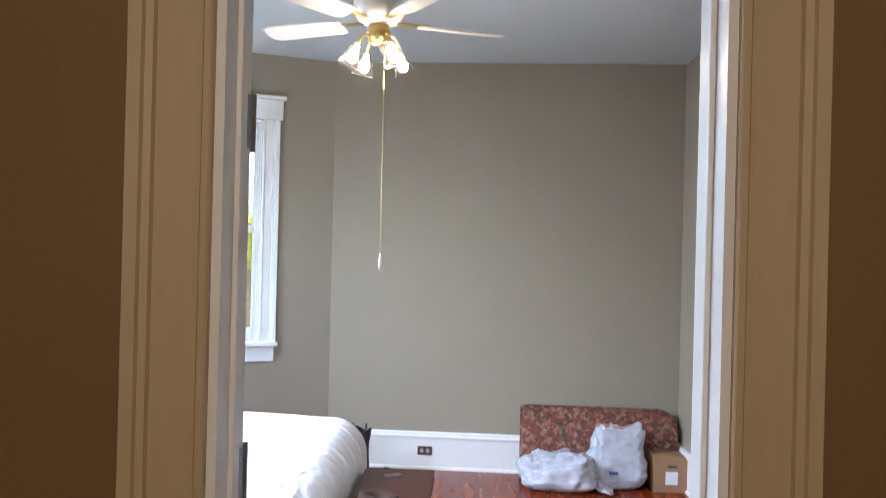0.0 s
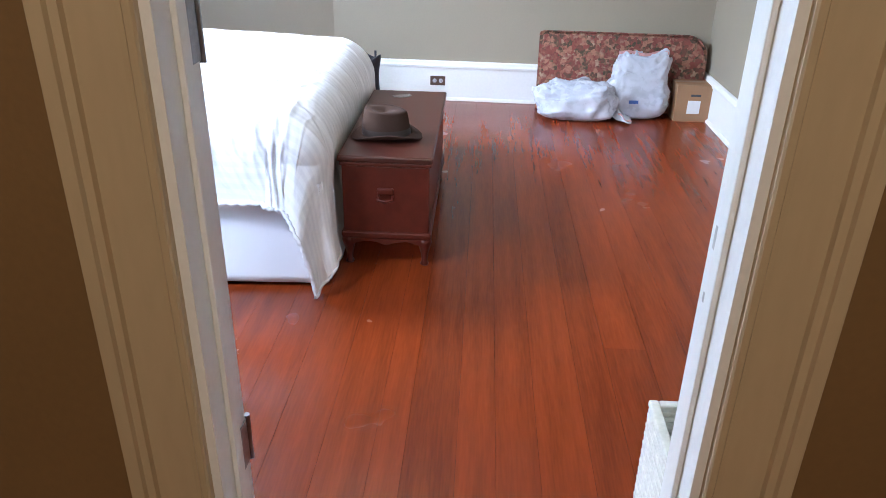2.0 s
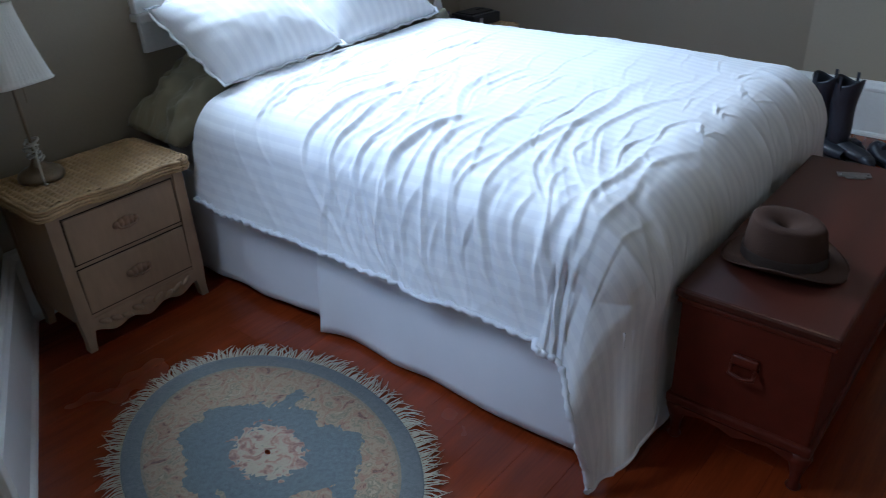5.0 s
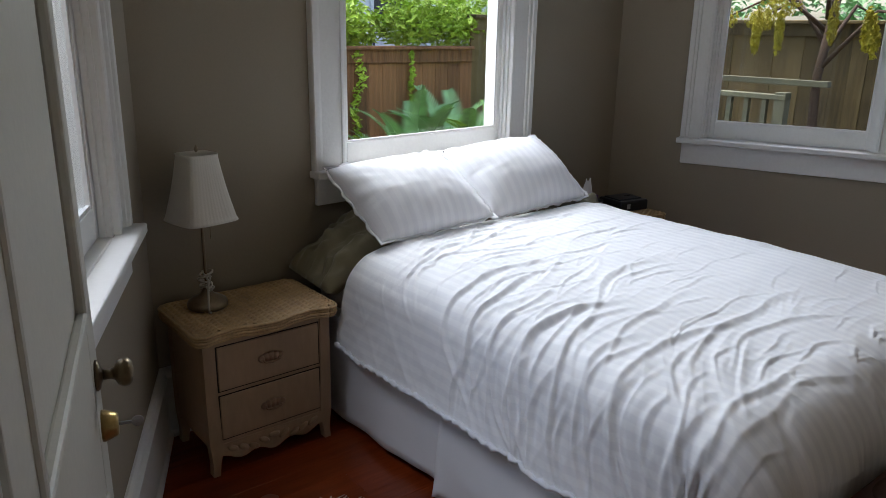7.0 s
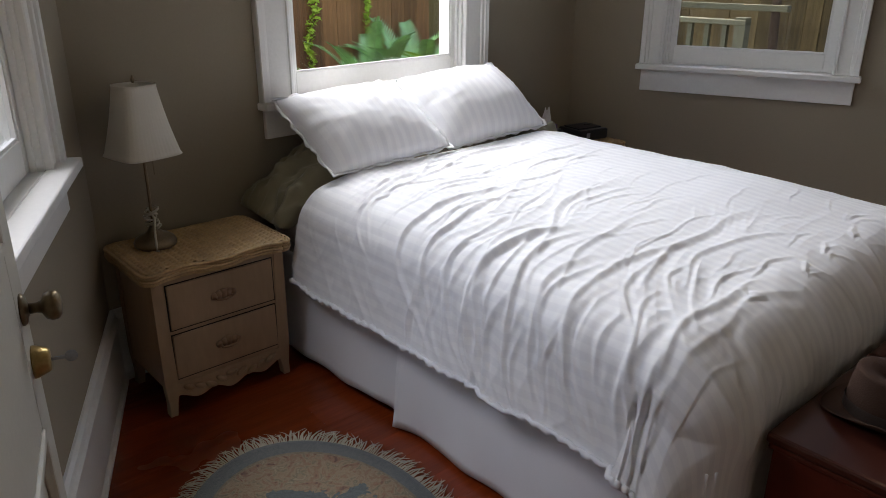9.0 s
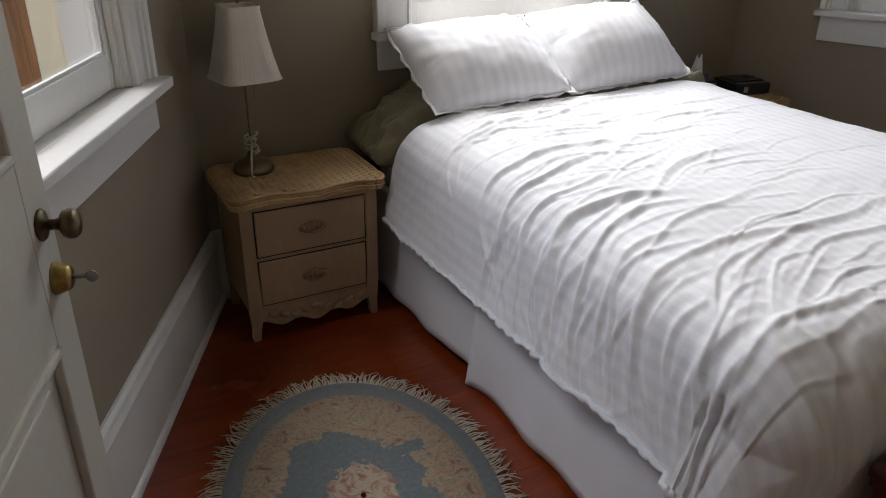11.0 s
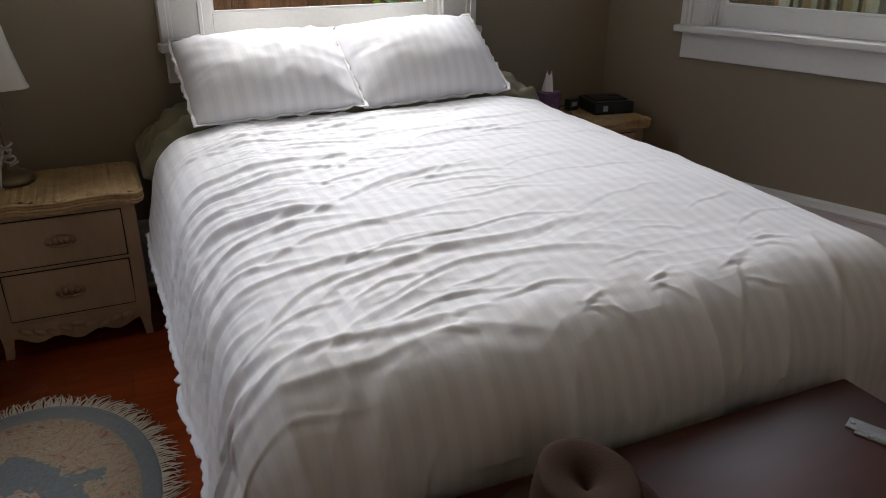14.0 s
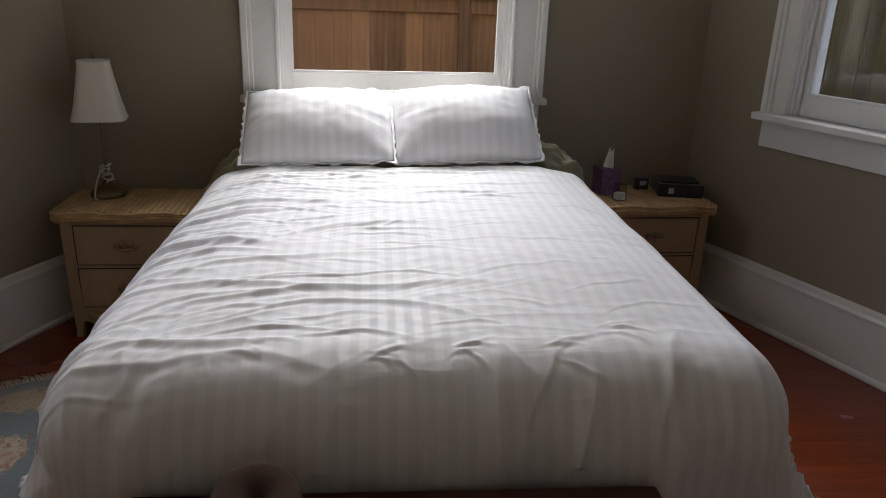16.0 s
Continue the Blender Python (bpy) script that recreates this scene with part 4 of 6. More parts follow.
def table_lamp(x, y, z):
    root = empty("table_lamp", pose(x, y, z, 0, 0, 12), "brushed metal table lamp with cream shade, cord wound on it", "lamp")
    part("base", lathe([(0.070, 0), (0.075, 0.006), (0.076, 0.016), (0.070, 0.029), (0.054, 0.040), (0.034, 0.048), (0.024, 0.058), (0.016, 0.072), (0.009, 0.085)], 40), PEWTER, root, smooth=True)
    part("stem", lathe([(0.007, 0.07), (0.0055, 0.10), (0.0055, 0.40), (0.009, 0.41), (0.009, 0.44)], 14), PEWTER, root, smooth=True)
    part("socket", lathe([(0.012, 0.40), (0.016, 0.42), (0.016, 0.46), (0.010, 0.47)], 16), PEWTER, root, smooth=True)
    part("finial", lathe([(0.004, 0.595), (0.008, 0.605), (0.003, 0.618), (0, 0.622)], 12), PEWTER, root, smooth=True)
    coil = [Vector(((0.021 + 0.008 * math.sin(k * 0.31)) * math.cos(k * 0.5), (0.021 + 0.008 * math.sin(k * 0.43)) * math.sin(k * 0.5), 0.068 + 0.0011 * k + 0.006 * math.sin(k * 0.8))) for k in range(70)]
    coil += [Vector((0.045, -0.018, 0.12)), Vector((0.064, -0.034, 0.08)), Vector((0.078, -0.044, 0.03)), Vector((0.082, -0.046, 0.008)), Vector((0.078, -0.036, 0.006))]
    part("cord", sweep(coil, 0.0042, 7), CORD, root, "white flex wound round the stem", True)
    part("switch_chain", sweep([(0.012, 0.012, 0.42), (0.022, 0.02, 0.36), (0.022, 0.02, 0.27)], 0.0014, 5), PEWTER, root)

    def sh(u, v):
        t = 2 * math.pi * u
        r = (abs(math.cos(t)) ** 4.5 + abs(math.sin(t)) ** 4.5) ** (-1 / 4.5)
        r *= 1 - 0.010 * (1 - abs(math.cos(2 * t)) ** 14) + 0.003 * math.sin(48 * t)
        prof = 0.110 - 0.049 * v - 0.004 * math.sin(v * math.pi)
        lip = 0.003 if v < 0.04 or v > 0.96 else 0
        return Vector(((prof * r + lip) * math.cos(t), (prof * r + lip) * math.sin(t), 0.345 + 0.245 * v))
    shade = part("shade", grid(sh, 192, 24, close_u=True), SHADE, root, "cream square pleated fabric shade", True)
    shade.modifiers.new("thickness", "SOLIDIFY").thickness = 0.003


table_lamp(-2.165, 3.345, 0.577)

# ---- things on the far nightstand ----
PURPLE = mat("lilac_printed_card", (0.19, 0.10, 0.20), 0.6, vary=0.5, scale=40, fine=120, bump=0)
TISSUE = mat("tissue_paper", (0.82, 0.80, 0.80), 0.9, vary=0.03)
BLACK = mat("black_plastic", (0.018, 0.02, 0.026), 0.35, vary=0.2, scale=20, fine=200, bump=0.03)
GREYP = mat("pale_grey_plastic", (0.45, 0.47, 0.5), 0.4, vary=0.1)
JAR = glass_mat("jar_glass", (0.8, 0.84, 0.84), 0.08)


def tissue_box(x, y, z):
    root = empty("tissue_box", pose(x, y, z, 0, 0, 10), "lilac patterned tissue box with a tissue pulled up", "tissue box")
    part("carton", boxes(((-0.052, -0.052, 0), (0.052, 0.052, 0.128)), bevel=0.003), PURPLE, root)
    part("slot", lathe([(0.034, 0.1285), (0.034, 0.130)], 20), BLACK, root)
    f = lambda u, v: Vector(((0.032 - 0.02 * v) * math.cos(2 * math.pi * u) * (1 + 0.35 * math.sin(6 * math.pi * u)), (0.022 - 0.012 * v) * math.sin(2 * math.pi * u) + 0.012 * v, 0.129 + 0.085 * v + 0.012 * v * math.sin(4 * math.pi * u)))
    part("tissue", grid(f, 36, 8, close_u=True), TISSUE, root, "white crumpled tissue", True)


def jar(x, y, z):
    root = empty("glass_jar", pose(x, y, z), "small clear glass candle jar", "jar")
    part("jar_body", lathe([(0.030, 0), (0.033, 0.006), (0.033, 0.05), (0.026, 0.058), (0.026, 0.062), (0.030, 0.064), (0.030, 0.078)], 24), JAR, root, smooth=True)
    part("wax", lathe([(0.027, 0.006), (0.027, 0.034)], 20), TISSUE, root)


def radio(x, y, z):
    root = empty("clock_radio", pose(x, y, z, 0, 0, -8), "black plastic clock radio with a chrome strip", "radio")
    part("case", boxes(((-0.10, -0.11, 0), (0.10, 0.11, 0.062)), bevel=0.010), BLACK, root)
    part("top_panel", boxes(((-0.075, -0.09, 0.061), (0.060, 0.09, 0.070)), bevel=0.004), BLACK, root)
    part("chrome_strip", boxes(((0.080, -0.10, 0.060), (0.088, 0.10, 0.0655)), bevel=0.002), STEEL, root)
    part("sticker", boxes(((0.0995, -0.062, 0.018), (0.1012, -0.036, 0.046))), GREYP, root, "small pale sticker")
    for k in range(3):
        part("button", boxes(((-0.02, 0.02 + 0.022 * k, 0.069), (0.0, 0.035 + 0.022 * k, 0.074)), bevel=0.002), BLACK, root)


def small_speaker(x, y, z):
    root = empty("desk_clock", pose(x, y, z, 0, 0, 10), "small black travel clock with pale face", "clock")
    part("case", boxes(((-0.02, -0.035, 0), (0.02, 0.035, 0.060)), bevel=0.008), BLACK, root)
    part("face", boxes(((0.0195, -0.018, 0.024), (0.0212, 0.018, 0.046))), GREYP, root)


tissue_box(-2.32, 5.655, 0.578)
jar(-2.19, 5.685, 0.577)
radio(-2.335, 6.02, 0.578)
small_speaker(-2.40, 5.86, 0.578)

# ---- rug ----
def rug_material(a, b):
    m = bpy.data.materials.new("floral_wool_pile")
    m.use_nodes = True
    n, l = m.node_tree.nodes, m.node_tree.links
    bs = n["Principled BSDF"]
    bs.inputs["Roughness"].default_value, bs.inputs["Sheen Weight"].default_value = 0.95, 0.2
    co = n.new("ShaderNodeTexCoord")
    mp = n.new("ShaderNodeMapping")
    mp.inputs["Scale"].default_value = (1 / a, 1 / b, 0)
    l.new(co.outputs["Object"], mp.inputs[0])
    ln = n.new("ShaderNodeVectorMath")
    ln.operation = "LENGTH"
    l.new(mp.outputs[0], ln.inputs[0])

    def tex(kind, scale):
        t = n.new(kind)
        t.inputs["Scale"].default_value = scale
        l.new(co.outputs["Object"], t.inputs["Vector"])
        return t

    def ramp(src, stops):
        r = n.new("ShaderNodeValToRGB")
        r.color_ramp.interpolation = "LINEAR"
        while len(r.color_ramp.elements) < len(stops):
            r.color_ramp.elements.new(0.5)
        for e, (p, c) in zip(r.color_ramp.elements, stops):
            e.position, e.color = p, (*c, 1)
        l.new(src, r.inputs[0])
        return r

    def mixc(fac, one, two):
        x = n.new("ShaderNodeMix")
        x.data_type = "RGBA"
        l.new(fac, x.inputs["Factor"])
        l.new(one, x.inputs["A"])
        l.new(two, x.inputs["B"])
        return x.outputs["Result"]

    def math_(op, p, q):
        x = n.new("ShaderNodeMath")
        x.operation = op
        for k, v in enumerate((p, q)):
            if isinstance(v, (int, float)):
                x.inputs[k].default_value = v
            else:
                l.new(v, x.inputs[k])
        return x.outputs[0]
    nz, mid, fine = tex("ShaderNodeTexNoise", 7), tex("ShaderNodeTexNoise", 20), tex("ShaderNodeTexNoise", 75)
    for q, dd, ds in ((nz, 1.5, 0.4), (mid, 3, 1.6), (fine, 4, 0.0)):
        q.inputs["Detail"].default_value, q.inputs["Distortion"].default_value = dd, ds
    petal = math_("ADD", math_("MULTIPLY", mid.outputs[0], 0.8), math_("MULTIPLY", fine.outputs[0], 0.2))
    floral = ramp(petal, [(0.36, (0.13, 0.07, 0.05)), (0.41, (0.26, 0.15, 0.10)), (0.45, (0.21, 0.14, 0.09)), (0.50, (0.27, 0.205, 0.135)), (0.55, (0.25, 0.19, 0.125)), (0.59, (0.145, 0.135, 0.09)), (0.64, (0.30, 0.235, 0.16))])
    blue = ramp(fine.outputs[0], [(0.3, (0.075, 0.092, 0.10)), (0.7, (0.11, 0.132, 0.142))])
    border = ramp(fine.outputs[0], [(0.3, (0.10, 0.112, 0.118)), (0.7, (0.14, 0.152, 0.156))])
    medal = ramp(petal, [(0.38, (0.17, 0.09, 0.07)), (0.45, (0.28, 0.17, 0.125)), (0.5, (0.29, 0.24, 0.175)), (0.6, (0.31, 0.265, 0.19)), (0.66, (0.15, 0.15, 0.11))])
    r = ln.outputs["Value"]
    edge = math_("ADD", math_("MULTIPLY", math_("SUBTRACT", nz.outputs[0], 0.5), 0.75), math_("MULTIPLY", math_("SUBTRACT", mid.outputs[0], 0.5), 0.22))
    c = mixc(math_("GREATER_THAN", math_("ADD", r, edge), 0.52), blue.outputs[0], floral.outputs[0])
    wob2 = math_("ADD", r, math_("MULTIPLY", math_("SUBTRACT", mid.outputs[0], 0.5), 0.35))
    c = mixc(math_("LESS_THAN", wob2, 0.24), c, medal.outputs[0])
    rim = ramp(fine.outputs[0], [(0.3, (0.16, 0.13, 0.09)), (0.7, (0.24, 0.20, 0.14))])
    c = mixc(math_("GREATER_THAN", r, 0.835), c, rim.outputs[0])
    c = mixc(math_("GREATER_THAN", r, 0.855), c, border.outputs[0])
    l.new(c, bs.inputs["Base Color"])
    bp = n.new("ShaderNodeBump")
    bp.inputs["Strength"].default_value, bp.inputs["Distance"].default_value = 0.5, 0.006
    l.new(tex("ShaderNodeTexNoise", 260).outputs[0], bp.inputs["Height"])
    l.new(bp.outputs[0], bs.inputs["Normal"])
    return m


def rug(x, y, turn, a, b):
    m = rug_material(a, b)
    h = 0.012
    rings = [(0.02, h), (0.25, h + 0.001), (0.5, h), (0.75, h + 0.001), (0.96, h), (0.99, h - 0.003), (1.0, 0.002)]
    f = lambda u, v: Vector((a * rings[round(v * 6)][0] * math.cos(2 * math.pi * u), b * rings[round(v * 6)][0] * math.sin(2 * math.pi * u), rings[round(v * 6)][1]))
    ob = link("rug", grid(f, 96, 6, close_u=True), m, smooth=True)
    ob.matrix_world = pose(x, y, 0.001, 0, 0, turn)
    tagged(ob, "small oval floral rug, blue and beige, with cream fringe", "rug")
    rr = random.Random(5)
    bm = bmesh.new()
    for k in range(520):
        t = 2 * math.pi * (k + rr.uniform(-0.4, 0.4)) / 520
        cx, sx = math.cos(t), math.sin(t)
        nrm = Vector((cx / a, sx / b, 0)).normalized()
        tan = Vector((-nrm.y, nrm.x, 0))
        p = Vector((a * cx, b * sx, 0.006)) - nrm * 0.006
        ll, lean = rr.uniform(0.045, 0.078), rr.gauss(0, 0.35) + 0.3 * math.sin(t * 9)
        pts = [p + nrm * ll * q + tan * ll * lean * q * q + Vector((0, 0, 0.006 * math.sin(q * 3) * rr.uniform(0.3, 1.2) - 0.003 * q)) for q in (0, 0.35, 0.7, 1.0)]
        w = [0.0028, 0.0024, 0.0022, 0.001]
        vs = [[bm.verts.new(q - tan * ww), bm.verts.new(q + Vector((0, 0, ww))), bm.verts.new(q + tan * ww)] for q, ww in zip(pts, w)]
        for c0, c1 in zip(vs, vs[1:]):
            bm.faces.new((c0[0], c0[1], c1[1], c1[0]))
            bm.faces.new((c0[1], c0[2], c1[2], c1[1]))
    tagged(part("fringe", bm, mat("cream_cotton_fringe", (0.50, 0.45, 0.36), 0.9, vary=0.2, scale=30), ob, "cream cotton fringe"), kind="stuff")


rug(-1.0, 3.30, -8, 0.545, 0.385)

# ---- against the north wall ----
FLORAL = mat("floral_upholstery", (0.2, 0.07, 0.05), 0.85, vary=0.2, bump=0.1)


def floral_nodes(m):
    n, l = m.node_tree.nodes, m.node_tree.links
    b = n["Principled BSDF"]
    co, v1, v2 = n.new("ShaderNodeTexCoord"), n.new("ShaderNodeTexVoronoi"), n.new("ShaderNodeTexNoise")
    v1.inputs["Scale"].default_value, v2.inputs["Scale"].default_value = 30, 26
    v2.inputs["Detail"].default_value = 5
    l.new(co.outputs["Object"], v2.inputs["Vector"])
    add = n.new("ShaderNodeVectorMath")
    add.operation = "MULTIPLY_ADD"
    add.inputs[1].default_value = (0.06, 0.06, 0.06)
    l.new(v2.outputs["Color"], add.inputs[0])
    l.new(co.outputs["Object"], add.inputs[2])
    l.new(add.outputs[0], v1.inputs["Vector"])
    sep = n.new("ShaderNodeSeparateColor")
    l.new(v1.outputs["Color"], sep.inputs[0])
    r = n.new("ShaderNodeValToRGB")
    stops = [(0.0, (0.10, 0.022, 0.018)), (0.3, (0.22, 0.06, 0.045)), (0.5, (0.06, 0.05, 0.028)), (0.62, (0.34, 0.16, 0.10)), (0.8, (0.16, 0.035, 0.03)), (0.95, (0.38, 0.26, 0.17))]
    while len(r.color_ramp.elements) < len(stops):
        r.color_ramp.elements.new(0.5)
    for e, (p, c) in zip(r.color_ramp.elements, stops):
        e.position, e.color = p, (*c, 1)
    mix = n.new("ShaderNodeMath")
    mix.operation = "MULTIPLY_ADD"
    mix.inputs[1].default_value = 0.65
    l.new(sep.outputs[0], mix.inputs[0])
    h = n.new("ShaderNodeMath")
    h.operation = "MULTIPLY"
    h.inputs[1].default_value = 0.5
    l.new(v2.outputs[0], h.inputs[0])
    l.new(h.outputs[0], mix.inputs[2])
    l.new(mix.outputs[0], r.inputs[0])
    l.new(r.outputs[0], b.inputs["Base Color"])


floral_nodes(FLORAL)


def headboard():
    w, h = 1.21, 0.565
    out = [(0, 0), (w, 0), (w, h - 0.16)]
    out += [(w - 0.16 + 0.16 * math.cos(t), h - 0.16 + 0.16 * math.sin(t)) for t in (radians(12 * k) for k in range(1, 8))]
    out += [(0.03, h), (0.008, h - 0.01), (0, h - 0.03)]
    root = empty("headboard", pose(0.85, 6.745, 0.0, -7, 0, -1.8), "floral upholstered headboard leaning against the wall", "headboard")
    front = extrude_outline(out, -0.07, 0.0)
    bmesh.ops.bevel(front, geom=[e for e in front.edges if abs(e.verts[0].co.y + 0.07) < 1e-4 and abs(e.verts[1].co.y + 0.07) < 1e-4], offset=0.022, segments=3, affect="EDGES")
    part("cover", front, FLORAL, root, smooth=False)
    part("piping", sweep([Vector((x, -0.055, z)) for x, z in out[1:]], 0.006, 6), FLORAL, root, smooth=True)


headboard()
BAG = mat("white_plastic_bag", (0.50, 0.51, 0.57), 0.28, vary=0.16, scale=7, fine=14, bump=0.5)
PINKP = mat("red_printed_plastic", (0.55, 0.28, 0.26), 0.4, vary=0.3, scale=25, fine=60)
CARD = mat("brown_cardboard", (0.33, 0.185, 0.095), 0.8, vary=0.1, scale=4, fine=90, bump=0.1)
PAPER = mat("white_paper_label", (0.78, 0.78, 0.78), 0.7, vary=0.04)
PRINT = mat("dark_print", (0.05, 0.05, 0.06), 0.7)


def plastic_bag(m, w, d, h, seed, label, upright):
    root = empty("plastic_bag", m, label, "plastic bag", "stuffed plastic bags")

    def f(u, v):
        t, p = 2 * math.pi * u, math.pi * (v - 0.5)
        ex = 0.45
        cx, cy, cz = math.cos(t), math.sin(t), math.sin(p)
        k = max(1e-4, math.cos(p)) ** ex
        sgn = lambda q, e: math.copysign(abs(q) ** e, q)
        x, y, z = w / 2 * k * sgn(cx, 0.5), d / 2 * k * sgn(cy, 0.85), h / 2 + h / 2 * sgn(cz, 0.6)
        if upright:
            y *= 1 - 0.75 * max(0, z / h - 0.3)
            z *= 1 + 0.10 * cx * max(0, z / h - 0.5)
            x *= 1 + 0.05 * (z / h) ** 2 - 0.06 * math.sin(math.pi * z / h)
        q = Vector((x * 7, y * 7, z * 7 + seed))
        cr = 0.050 * noise.noise(q) + 0.060 * abs(noise.noise(q * 1.6)) - 0.045 * abs(noise.noise(q * 3.4)) + 0.020 * abs(noise.noise(q * 7))
        return Vector((x * (1 + cr * 3), y * (1 + cr * 4), max(0.0, z * (1 + cr * 2.5))))
    bm = grid(f, 90, 60, close_u=True)
    part("bag_film", bm, BAG, root, smooth=True)
    if upright:
        part("printed_rim", grid(lambda u, v: Vector((-w * 0.40 + w * 0.8 * u, -0.02 - 0.01 * math.sin(u * 14), h * 0.985 + 0.020 * v + 0.01 * math.sin(u * 9))), 24, 2), PINKP, root, "red printed top edge").modifiers.new("t", "SOLIDIFY").thickness = 0.003
        part("print_mark", boxes(((-w * 0.2, -d / 2 - 0.004, h * 0.26), (-w * 0.05, -d / 2 + 0.02, h * 0.31))), mat("blue_print", (0.06, 0.12, 0.35), 0.5), root)
    else:
        part("paper_note", boxes(((w * 0.02, -d * 0.36, h * 0.72), (w * 0.26, -d * 0.30, h * 0.90)), bevel=0.002, m=Matrix.Rotation(radians(-10), 4, "X")), PAPER, root)
        tail = grid(lambda u, v: Vector((w * 0.42 + 0.16 * u, -0.10 + 0.16 * v + 0.03 * math.sin(u * 6), (0.115 - 0.09 * u) * (0.25 + 0.75 * math.sin(v * math.pi)) + 0.006 + 0.012 * math.sin(u * 11 + v * 7) * (1 - u))), 18, 14)
        part("bag_tail", tail, BAG, root, "twisted handle end", True).modifiers.new("t", "SOLIDIFY").thickness = 0.004
        part("printed_handle", grid(lambda u, v: Vector((w * 0.52 + 0.10 * u, -0.125 + 0.03 * v, 0.075 - 0.055 * u + 0.01 * math.sin(u * 8))), 12, 3), PINKP, root).modifiers.new("t", "SOLIDIFY").thickness = 0.004
    return root


plastic_bag(pose(1.12, 6.50, 0.0, 0, 0, -4), 0.58, 0.30, 0.25, 3, "stuffed white plastic bag lying on the floor", False)
plastic_bag(pose(1.58, 6.55, 0.0, -5, 0, 3), 0.44, 0.20, 0.46, 11, "stuffed white plastic bag standing against the headboard", True)


def carton():
    root = empty("cardboard_box", pose(1.835, 6.49, 0), "brown cardboard box with a white label", "box")
    w, d, h = 0.255, 0.25, 0.262
    part("carton_body", boxes(((0, 0, 0), (w, d, h)), bevel=0.002), CARD, root)
    part("flap", boxes(((0.002, 0.002, h), (w - 0.002, d / 2 - 0.002, h + 0.003)), ((0.002, d / 2 + 0.002, h), (w - 0.002, d - 0.002, h + 0.003))), CARD, root)
    part("tape", boxes(((0.0, d / 2 - 0.025, h + 0.003), (w, d / 2 + 0.025, h + 0.0036))), mat("brown_tape", (0.28, 0.16, 0.08), 0.3), root)
    part("label", boxes(((0.085, -0.0015, 0.06), (0.175, 0.0, 0.155))), PAPER, root, "white address label")
    part("print_bar", boxes(((0.10, -0.001, 0.185), (0.17, 0.0, 0.20))), PRINT, root)


carton()


def outlet(m, label):
    root = empty("wall_outlet", m, label, "outlet", "wall outlets", "structure")
    part("plate", boxes(((-0.058, -0.026, -0.036), (0.058, -0.0195, 0.036)), bevel=0.003), mat("brown_bakelite", (0.085, 0.05, 0.035), 0.35, vary=0.1), root)
    for s in (-1, 1):
        part("socket", lathe([(0.016, 0), (0.0155, 0.003), (0.0, 0.0035)], 18, m=Matrix.Translation((s * 0.024, -0.0258, 0)) @ Matrix.Rotation(radians(90), 4, "X")), GREYP, root)
        part("slot", boxes(((s * 0.024 - 0.007, -0.0305, -0.005), (s * 0.024 - 0.004, -0.0285, 0.005)), ((s * 0.024 + 0.004, -0.0305, -0.005), (s * 0.024 + 0.007, -0.0285, 0.005))), BLACK, root)


mC, _ = along(BC, CD)
outlet(mC @ Matrix.Translation((0.80, 0, 0.150)), "brown double socket set in the white baseboard")
mD, _ = along(CD, SD)
outlet(mD @ Matrix.Translation((CD[1] - 5.44, 0, 0.165)) @ Matrix.Rotation(radians(90), 4, "Y"), "brown double socket set upright in the baseboard")

LEATHER = mat("black_boot_leather", (0.018, 0.02, 0.028), 0.45, vary=0.3, scale=10, fine=90, bump=0.15)


def boot(m, h=0.42):
    root = empty("boot", m, "tall black leather boot standing by the wall", "boot", "pair of boots")

    def shaft(u, v):
        t = 2 * math.pi * u
        r = 0.046 + 0.016 * v
        dip = 0.035 * v ** 6 * abs(math.sin(t)) ** 2
        return Vector((r * 1.12 * math.cos(t) + 0.006 * math.sin(v * 8), r * math.sin(t), 0.06 + (h - 0.06) * v - dip + 0.004 * math.sin(v * 30) * (1 - v)))
    part("shaft", grid(shaft, 28, 20, close_u=True), LEATHER, root, smooth=True).modifiers.new("t", "SOLIDIFY").thickness = 0.004

    def foot(u, v):
        t = 2 * math.pi * u
        x = -0.05 + 0.25 * v
        ww = 0.036 + 0.012 * math.sin(v * 3.0) - 0.03 * max(0, v - 0.8) ** 1.2 * 3
        hh = 0.052 - 0.025 * v
        return Vector((x, ww * math.cos(t), 0.018 + max(0, hh * (1 + math.sin(t)))))
    part("vamp", grid(foot, 24, 16, close_u=True), LEATHER, root, smooth=True)
    part("sole", boxes(((-0.052, -0.036, 0), (0.02, 0.036, 0.022)), ((0.02, -0.042, 0.004), (0.20, 0.042, 0.018)), bevel=0.004), BLACK, root)
    for s in (-1, 1):
        part("pull_tab", boxes(((-0.008, s * 0.066 - 0.002, h - 0.06), (0.008, s * 0.066 + 0.002, h + 0.01))), LEATHER, root)
    return root


b1 = boot(pose(-0.47, 6.50, 0.0, 0, 0, -28))
copy_thing(b1, pose(-0.36, 6.49, 0.0, 0, 0, -22))


